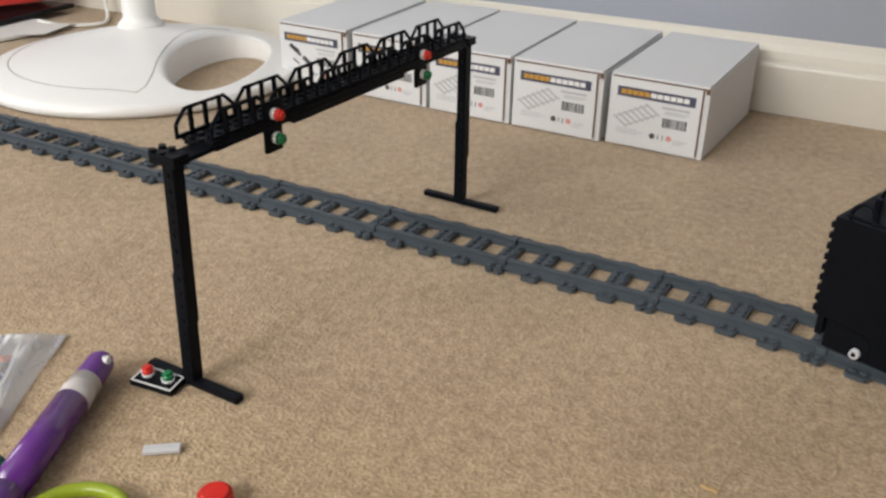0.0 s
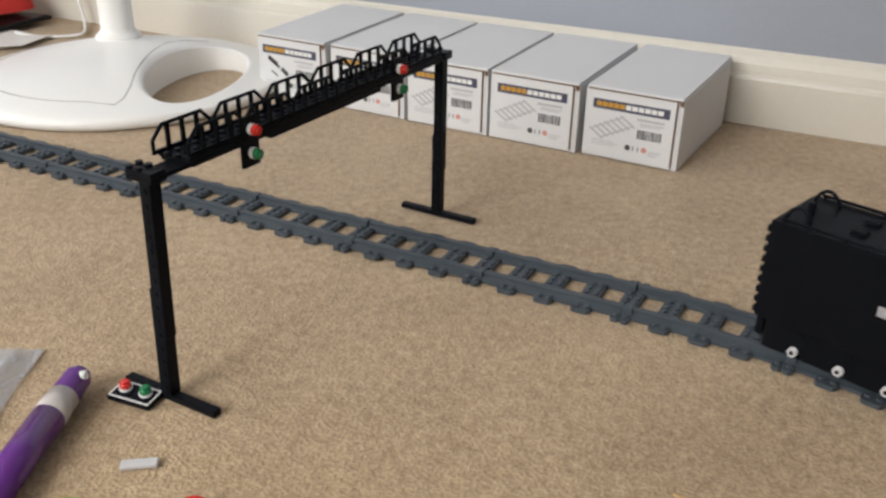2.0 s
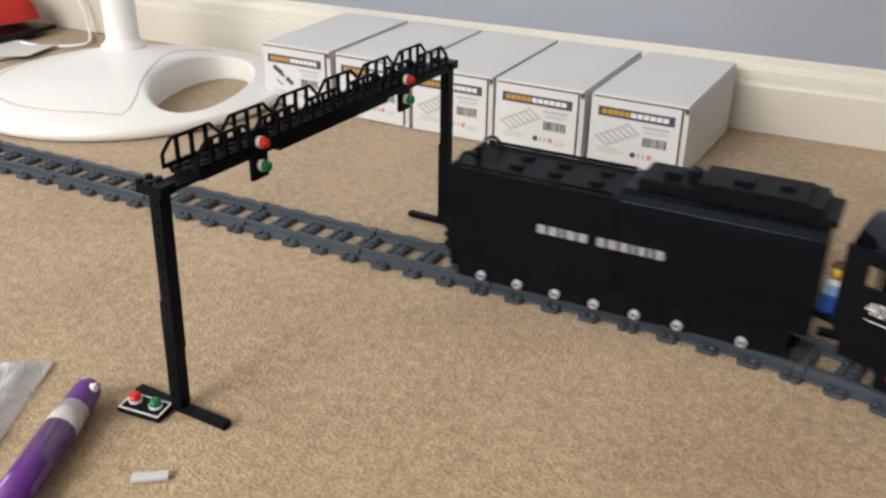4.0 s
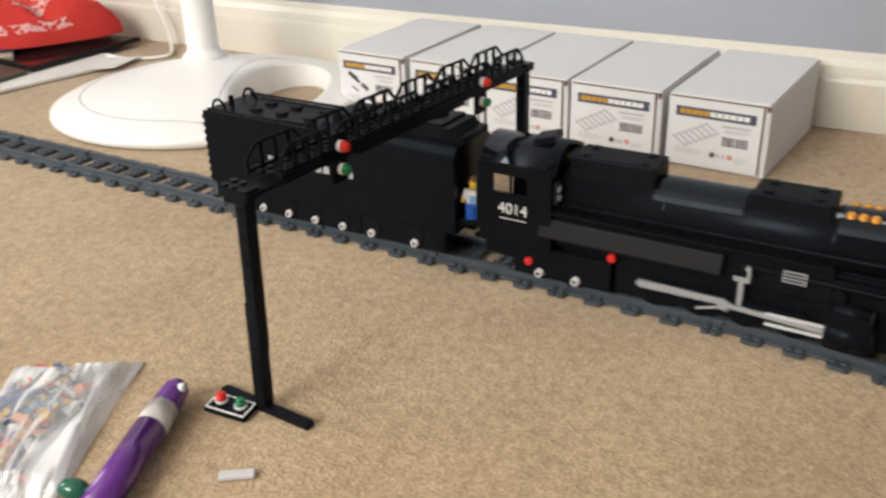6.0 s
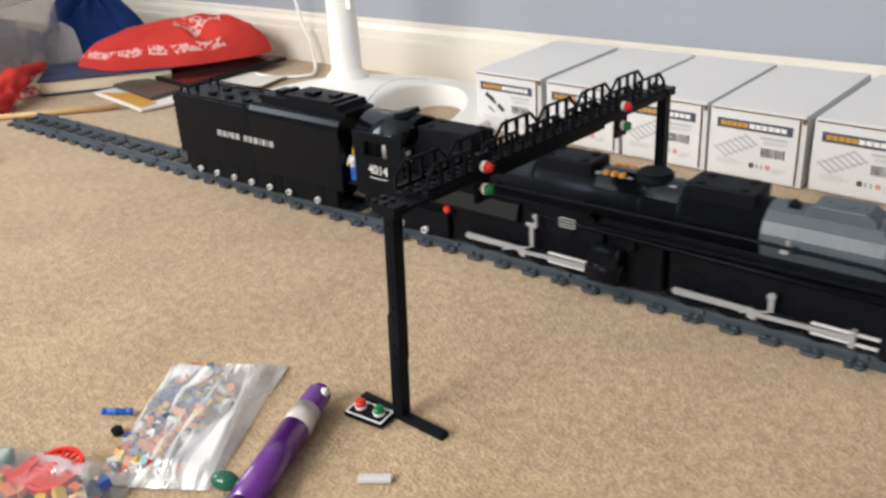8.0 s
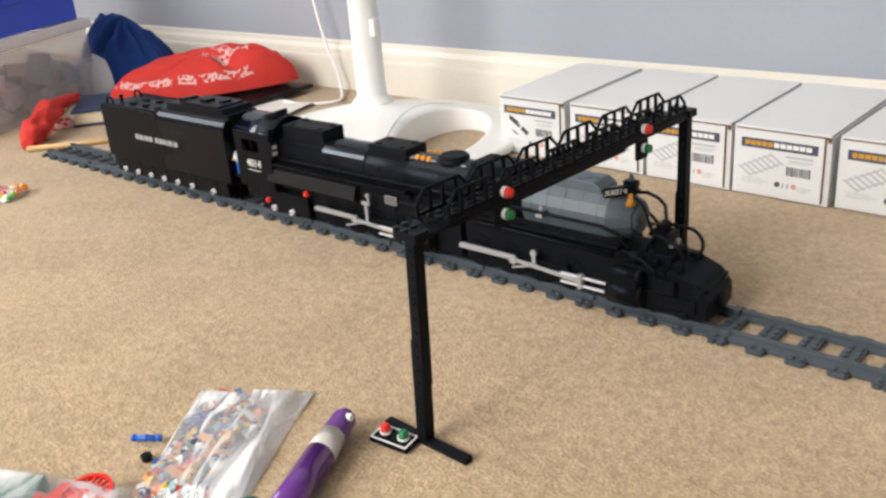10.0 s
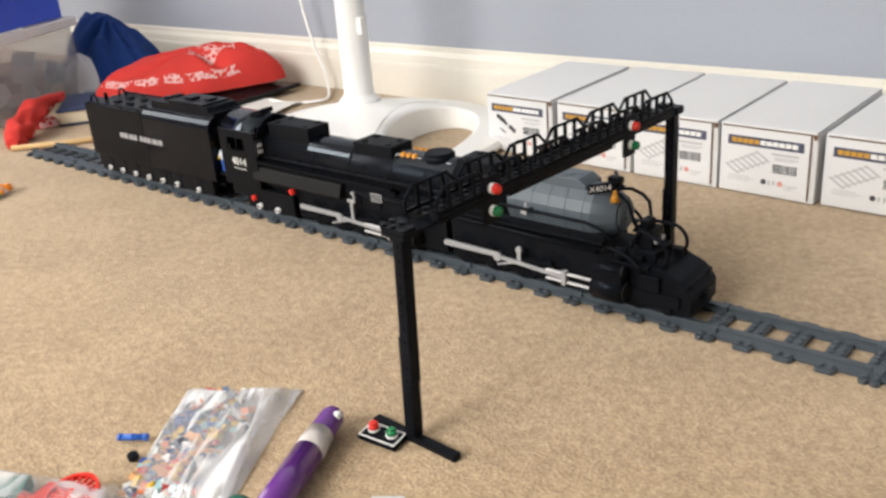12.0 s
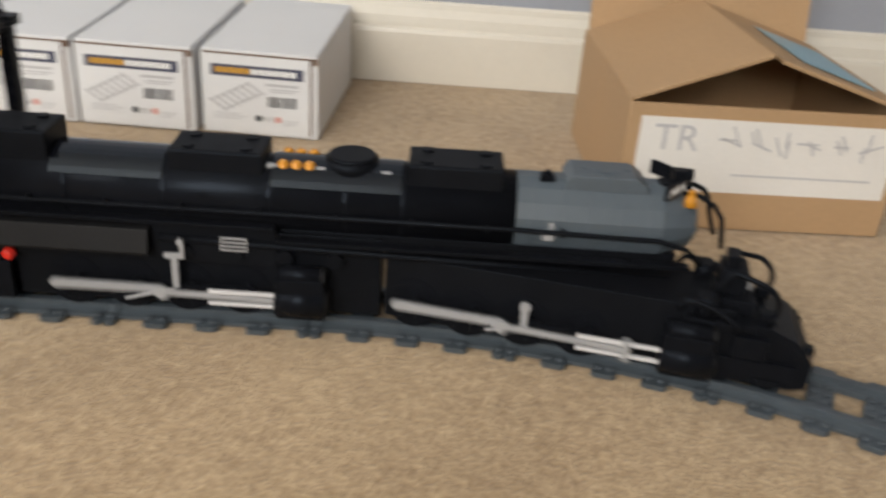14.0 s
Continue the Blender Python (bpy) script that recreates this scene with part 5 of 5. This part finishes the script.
def bandana_material():
    """Red cotton under a white printed pattern."""
    m = CLOTH_RED.copy()
    m.name = "red_cotton_with_white_print"
    n, l = m.node_tree.nodes, m.node_tree.links
    b = n["Principled BSDF"]
    src = b.inputs["Base Color"].links[0].from_socket
    co = n.new("ShaderNodeTexCoord")
    vor, nz = n.new("ShaderNodeTexVoronoi"), n.new("ShaderNodeTexNoise")
    vor.feature = "DISTANCE_TO_EDGE"
    vor.inputs["Scale"].default_value, nz.inputs["Scale"].default_value = 105, 60
    for t in (vor, nz):
        l.new(co.outputs["Object"], t.inputs["Vector"])
    a, c, e = (n.new("ShaderNodeMath") for _ in range(3))
    a.operation, a.inputs[1].default_value = "LESS_THAN", 0.17
    l.new(vor.outputs["Distance"], a.inputs[0])
    c.operation, c.inputs[1].default_value = "GREATER_THAN", 0.47
    l.new(nz.outputs["Fac"], c.inputs[0])
    e.operation = "MULTIPLY"
    l.new(a.outputs[0], e.inputs[0])
    l.new(c.outputs[0], e.inputs[1])
    f = n.new("ShaderNodeMath")
    f.operation, f.inputs[1].default_value = "MULTIPLY", 0.8
    l.new(e.outputs[0], f.inputs[0])
    mx = n.new("ShaderNodeMix")
    mx.data_type = "RGBA"
    l.new(f.outputs[0], mx.inputs[0])
    l.new(src, mx.inputs[6])
    mx.inputs[7].default_value = (0.72, 0.52, 0.50, 1)
    l.new(mx.outputs[2], b.inputs["Base Color"])
    return m


PRINTED = bandana_material()


def heap(name, label, mat, at, lx, ly, h, seed, creases=(), printed=None, round_top=2.6, lean=0.0):
    """A soft heap of cloth: a domed sheet with folds, creases and an uneven hem."""
    bm = B()
    na, nr = 96, 34
    rings = []
    for j in range(nr + 1):
        ring = []
        for i in range(na):
            w, t = 2 * math.pi * i / na, j / nr
            d = Vector((math.cos(w), math.sin(w), 0))
            edge = 1 + 0.16 * noise.noise(d * 1.7 + Vector((seed, 0, 0)))
            x, y = d.x * lx * t * edge, d.y * ly * t * edge
            fold = min(1.0, (t * 1.3) ** 2) * noise.noise(Vector((d.x * 2.6 + seed, d.y * 2.6, t * 0.8))) * 0.22 + (0.5 - abs(noise.noise(Vector((x * 26, y * 26, seed))))) * 0.16
            z = h * (max(0.0, 1 - t ** round_top) ** 0.62) * (0.86 + fold) * (1 + lean * d.x * t)
            for wc, deep, wide in creases:
                q = (w - wc + math.pi) % (2 * math.pi) - math.pi
                z -= deep * h * math.exp(-(q / wide) ** 2) * math.sin(math.pi * min(1, t * 1.15)) if t < 0.87 else 0
            ring.append(bm.verts.new((x, y, max(0.001 + 0.003 * (1 - t), z))))
        rings.append(ring)
    for j in range(1, nr):
        a, b = rings[j], rings[j + 1]
        for i in range(na):
            f = bm.faces.new((a[i], a[(i + 1) % na], b[(i + 1) % na], b[i]))
            f.smooth = True
            if printed and printed(2 * math.pi * i / na, j / nr):
                f.material_index = 1
    bm.faces.new(rings[1]).smooth = True
    bmesh.ops.delete(bm, geom=[v for v in bm.verts if not v.link_faces], context="VERTS")
    return tagged(part(name, bm, [mat, PRINTED] if printed else mat, None, at=at), label, "cloth")


def hem_print(w, t):
    """Where the bandana's white border shows: along the front hem and over the crown."""
    w = math.degrees(w) % 360
    return (185 < w < 305 and 0.85 < t < 0.93) or (270 < w < 360 and t < 0.50) or (w < 40 and t < 0.35)


slab_thing("magazine", "glossy magazine with an orange cover strip under a tablet", "magazine", [(-0.7418, 0.3859), (-0.7231, 0.3530), (-0.7627, 0.1237), (-0.9494, 0.1520), (-0.8942, 0.4073)], 0.0005, 0.0060, PAPER)
slab_thing("paper_sheet", "white printed paper sheet sticking out under a tablet", "paper", [(-0.7002, 0.3249), (-0.7393, 0.2958), (-0.7674, 0.3666), (-0.7213, 0.4004)], 0.0062, 0.0072, PAPER, 0)
slab_thing("orange_leaflet", "orange and white leaflet by the books", "leaflet", [(-0.7672, 0.1275), (-0.7695, 0.1600), (-0.8745, 0.1797), (-0.9251, 0.1533)], 0.0064, 0.0074, INK_ORANGE, 0)


# Plain thin slab for the dark olive area between leaflet and tablet.
slab_thing("notebook", "thin dark olive slab under the books", "notebook", [(-0.7906, 0.1636), (-0.7983, 0.2360), (-0.9459, 0.2511), (-0.9417, 0.1864)], 0.0078, 0.0128, material("dark_olive_slab", (0.05, 0.045, 0.032), 0.4, 0.15, 20, 300, 0.08))


def tablet():
    t = base("tablet", "dark glossy tablet with a grey rim lying on magazines", "tablet")
    poly = [(-0.7996, 0.2438), (-0.8128, 0.4839), (-0.9471, 0.4630), (-0.9404, 0.2590)]
    part("body", prism(B(), poly, 0.0078, 0.0155, "z", 0.0015), DARKGREY, t)
    mid = Vector((sum(p[0] for p in poly) / 4, sum(p[1] for p in poly) / 4))
    part("screen", prism(B(), [tuple(mid + (Vector(p) - mid) * 0.95) for p in poly], 0.0155, 0.0162, "z"), BOOK_DARK, t, "dark glossy screen")


tablet()


def book():
    b = base("blue_book", "blue hardback book with cream pages", "book", pose(-1.0291, 0.0941, 0.0005, 0, 0, 53.5))
    part("cover", prism(B(), [(0, 0), (0.232, 0), (0.232, 0.15), (0, 0.15)], 0.0245, 0.0275, "z", 0.0008), BOOK_BLUE, b)
    part("cover", prism(B(), [(0, 0), (0.232, 0), (0.232, 0.15), (0, 0.15)], 0.0, 0.003, "z", 0.0008), BOOK_BLUE, b)
    part("page_block", prism(B(), [(0.003, 0.004), (0.228, 0.004), (0.228, 0.147), (0.003, 0.147)], 0.003, 0.0245, "z", 0.0008), PAGES, b, "cream page block")


book()
heap("red_bandana", "red cotton bandana with white print, heaped over books", CLOTH_RED, pose(-0.968, 0.349, 0.027, 0, 0, 50), 0.172, 0.098, 0.074, 2.3,
     ((radians(300), 0.42, 0.20), (radians(345), 0.30, 0.16), (radians(225), 0.22, 0.25)), hem_print, 3.4, 0.25)


def twisted_corner():
    """The bandana's rolled-up corner, which hangs over the book's end."""
    ctrl = [(-0.953, -0.026, 0.009, 0.010), (-0.974, -0.008, 0.018, 0.019), (-1.006, 0.022, 0.026, 0.021), (-1.036, 0.060, 0.036, 0.018), (-1.071, 0.107, 0.041, 0.013), (-1.107, 0.157, 0.040, 0.006)]
    bm, rings = B(), []
    for i in range(len(ctrl) - 1):
        for k in range(6):
            u = k / 6
            p = [a + (b - a) * u for a, b in zip(ctrl[i], ctrl[i + 1])]
            q, r = Vector(p[:3]), p[3]
            ring = []
            for s in range(24):
                a = 2 * math.pi * s / 24
                rr = r * (1 + 0.30 * math.sin(3 * a + 5 * (i + u)) * 0.5 + 0.55 * noise.noise(Vector((1.6 * math.cos(a), 1.6 * math.sin(a), (i + u) * 1.6))))
                v = q + Vector((0.75 * math.cos(a), 0.66 * math.cos(a), math.sin(a))) * rr
                v.z = max(0.0008, v.z)
                ring.append(bm.verts.new(v))
            rings.append(ring)
    for a, b in zip(rings, rings[1:]):
        for s in range(24):
            f = bm.faces.new((a[s], a[(s + 1) % 24], b[(s + 1) % 24], b[s]))
            f.smooth, f.material_index = True, 1 if s in (17, 18, 19, 20, 21) and a in rings[10:] else 0
    bm.faces.new(rings[0][::-1])
    bm.faces.new(rings[-1])
    tagged(part("red_cloth_corner", bm, [CLOTH_RED, PRINTED]), "rolled red bandana corner hanging on the carpet", "cloth")


twisted_corner()
heap("red_cloth_end", "small printed red cloth end by the book", PRINTED, pose(-1.059, 0.080, 0.001, 0, 0, 50), 0.030, 0.022, 0.022, 6.1)
heap("blue_cloth", "rumpled dark blue cotton cloth by the wall", CLOTH_BLUE, pose(-1.291, 0.380, 0.001, 0, 0, 8), 0.140, 0.088, 0.150, 7.7, ((radians(265), 0.25, 0.16), (radians(305), 0.2, 0.2), (radians(340), 0.12, 0.12)), None, 2.3, -0.35)
heap("pale_cloth", "rumpled pale cloth by a storage tub", CLOTH_PALE, pose(-1.284, 0.289, 0.001, 0, 0, 30), 0.062, 0.036, 0.085, 8.2, (), None, 2.0)
slab_thing("grey_folder", "pale grey folder lying between the tub and the bandana", "folder", [(-1.1278, 0.2104), (-1.0491, 0.3868), (-1.1599, 0.4322), (-1.2336, 0.2611)], 0.0006, 0.0120, material("grey_folder_card", (0.30, 0.32, 0.34), 0.5, 0.1))
heap("maroon_cloth", "small dark maroon cloth by the wall", material("maroon_cotton", (0.07, 0.012, 0.025), 0.9, 0.2, 18, 900, 0.3, depth=0.0004, spec=0.2), pose(-1.134, 0.404, 0.0005, 0, 0, 20), 0.060, 0.040, 0.055, 3.3)


def stick():
    bm = rod(B(), (-0.949, -0.031, 0.0048), (-0.817, 0.120, 0.0048), 0.0046, 0.0044, 16)
    tagged(part("wooden_dowel", bm, WOOD), "pale wooden dowel beyond the end of the track", "dowel")


stick()


def tub(name, label, at, w, d, h, mat, rim, fill):
    t = base(name, label, "storage tub", at)
    bm = B()
    th = 0.0025
    for a, b, c, e in ((0, w, 0, th), (0, w, d - th, d), (0, th, th, d - th), (w - th, w, th, d - th)):
        box(bm, a, b, c, e, 0.0, h)
    box(bm, th, w - th, th, d - th, 0.0, th)
    part("body", bm, mat, t)
    bm = B()
    o = 0.010
    for a, b, c, e in ((-o, w + o, -o, th), (-o, w + o, d - th, d + o), (-o, th, th, d - th), (w - th, w + o, th, d - th)):
        box(bm, a, b, c, e, h + 0.0005, h + 0.020, 0.003)
    part("rim", bm, rim, t)
    if fill:
        tagged(part("contents", bits(70, 31, 0.045, w - 0.045, 0.04, d - 0.045, 0.034, h * 0.62), BITS_DULL, t, "mixed stored bits"), kind="stuff")
    else:
        part("ridge", box(B(), 0.002, w - 0.002, -0.0040, -0.0002, 0.052, 0.060, 0.0015), rim, t)
    return t


TUB = pose(-1.094, -0.049, 0.0, 0, 0, 117.4)
tub("storage_tub", "clear plastic storage tub with a white rim, full of things", TUB, 0.372, 0.24, 0.138, TUBCLEAR, TUBWHITE, True)
tub("blue_tub", "blue plastic tub stacked on a clear one", TUB @ pose(0.010, 0.006, 0.1592), 0.350, 0.226, 0.15, TUBBLUE, TUBBLUE, False)


# ---- brown carton ----
def brown_carton():
    c = base("brown_carton", "open brown cardboard carton with a white handwritten label", "box", pose(0.606, 0.166, 0, 0, 0, 2.2))
    w, d, h, th = 0.226, 0.215, 0.105, 0.003
    for a, b, e, f in ((0, w, 0, th), (0, w, d - th, d), (0, th, th, d - th), (w - th, w, th, d - th)):
        part("side_wall", box(B(), a, b, e, f, 0, h, 0.0006), CARD, c)
    part("bottom", box(B(), th, w - th, th, d - th, 0, th), CARD, c)
    for x0, x1, z1 in ((0.0, 0.104, 0.040), (w, w - 0.114, 0.036)):
        bm = prism(B(), [(x0, h + 0.0005), (x1, h + z1), (x1, h + z1 + th), (x0, h + 0.0005 + th)], 0.001, d - 0.001, "y", 0.0004)
        part("flap", bm, CARD, c)
    part("back_flap", prism(B(), [(d - 0.001, h), (d + 0.030, h + 0.11), (d + 0.033, h + 0.11), (d + 0.003, h)], 0.004, w - 0.004, "x"), CARD, c)
    lab = part("label", box(B(), 0.010, w - 0.006, -0.0006, 0.0, 0.0330, 0.0945), PAPER, c, "white paper label")
    writing("handwriting", "TR", 0.031, pose(0.0400, -0.0008, 0.0770, 90, 0, 0), INK_GREY, lab)
    pen_hand = random.Random(21)
    for x in (0.076, 0.098, 0.119, 0.141, 0.163, 0.186):
        for _ in range(3):
            cx, cz, a, n = x + 0.009 + pen_hand.uniform(-0.005, 0.005), 0.0765 + pen_hand.uniform(-0.005, 0.005), pen_hand.choice((90, 20, -20, 65, -60, 0)), pen_hand.uniform(0.006, 0.010)
            stroke = box(B(), -n, n, -0.0009, -0.0006, -0.0009, 0.0009, m=Matrix.Translation((cx, 0, cz)) @ pose(0, 0, 0, 0, a, 0))
            part("handwriting_bar", stroke, INK_GREY, lab)
    part("handwriting_bar", box(B(), 0.090, 0.205, -0.0009, -0.0006, 0.0480, 0.0495), INK_GREY, lab)
    tape = prism(B(), [(w - 0.020, h + 0.0108), (w - 0.085, h + 0.0312), (w - 0.085, h + 0.0318), (w - 0.020, h + 0.0114)], 0.03, 0.15, "y")
    part("tape_patch", tape, material("pale_blue_print", (0.25, 0.42, 0.50), 0.4, 0.1), c, "pale blue printed patch")


brown_carton()


# ---- movement ----
RUN = [(0, 0.9385), (0.5, 0.9383), (1, 0.9376), (1.5, 0.9355), (2, 0.9160), (2.5, 0.8885), (3, 0.8240), (3.2, 0.7915), (5.3, 0.427), (5.5, 0.3924), (6, 0.303), (6.5, 0.218), (7, 0.1483),
       (7.5, 0.077), (8, 0.001), (8.5, -0.0733), (8.7, -0.102), (9.5, -0.197), (10.2, -0.254), (10.7, -0.2693), (11, -0.2713), (11.5, -0.2705), (12, -0.245), (12.5, -0.197), (12.8, -0.137), (13, -0.086),
       (13.2, -0.0333), (13.4, 0.026), (13.5, 0.051), (13.6, 0.086), (13.7, 0.119), (13.8, 0.146), (13.9, 0.177), (14, 0.204)]
RT, RS = np.array([r[0] for r in RUN], float), np.array([r[1] for r in RUN], float)


def run(t):
    """How far along the track the locomotive stands at t seconds; a smooth curve through RUN."""
    k = int(min(max(np.searchsorted(RT, t) - 1, 0), len(RT) - 2))
    sl = np.diff(RS) / np.diff(RT)

    def slope(i):
        if i in (0, len(RT) - 1):
            return sl[0] if i == 0 else sl[-1]
        a, b = sl[i - 1], sl[i]
        return 0.0 if a * b <= 0 else 2 * a * b / (a + b)
    h, u = RT[k + 1] - RT[k], (t - RT[k]) / (RT[k + 1] - RT[k])
    return float((2 * u**3 - 3 * u**2 + 1) * RS[k] + (u**3 - 2 * u**2 + u) * h * slope(k) + (3 * u**2 - 2 * u**3) * RS[k + 1] + (u**3 - u**2) * h * slope(k + 1))


def bogie(s, a, b):
    """The pose of a body whose points a and b ride on the track, with its origin at run s."""
    pa, pb = on_track(s + a)[0], on_track(s + b)[0]
    d = (pb - pa).normalized()
    o = pa - d * a
    return Matrix.Translation(o) @ pose(0, 0, 0, 0, 0, math.degrees(math.atan2(d.y, d.x)))


def loco_pose(t):
    return bogie(run(t), -0.05, 0.12)


def front_pose(t):
    s = run(t)
    return loco_pose(t).inverted() @ bogie(s, 0.250, 0.420)


def motions():
    times = [k / 15 for k in range(211)]
    walk(LOCO, [(t, loco_pose(t)) for t in times])
    walk(TENDER, [(t, bogie(run(t) - 0.3945, 0.0, 0.21)) for t in times])
    walk(FIGURE, [(t, loco_pose(t) @ pose(-0.1290, -0.0190, 0.0478, 0, 0, -75)) for t in times])
    walk(FRONT, [(t, front_pose(t)) for t in times])
    fine = [k / 30 for k in range(421)]
    far = [run(t) for t in fine]
    for w, u, z, r, phase in TURNING:
        walk(w, [(t, pose(u, 0, z, 0, math.degrees(s / r) + phase, 0)) for t, s in zip(fine, far)])
    crank, zc = 0.0068, RAILTOP + DRIVER
    for gear, lag in ((GEAR_REAR, 0.6), (GEAR_FRONT, 2.4)):
        for item in gear:
            ob, kind, y, u = item[:4]
            if kind == "axle":
                continue
            rows = []
            for t, s in zip(fine, far):
                a = s / DRIVER
                px, pz = u + crank * math.cos(a), zc - crank * math.sin(a)
                if kind == "side":
                    rows.append((t, pose(px, y, pz)))
                else:
                    n = item[4]
                    drop = math.asin((pz - 0.0268) / n)
                    if kind == "main":
                        rows.append((t, pose(px, y, pz, 0, math.degrees(drop), 0)))
                    else:
                        rows.append((t, pose(px + n * math.cos(drop), y, 0.0268)))
            walk(ob, rows)


motions()
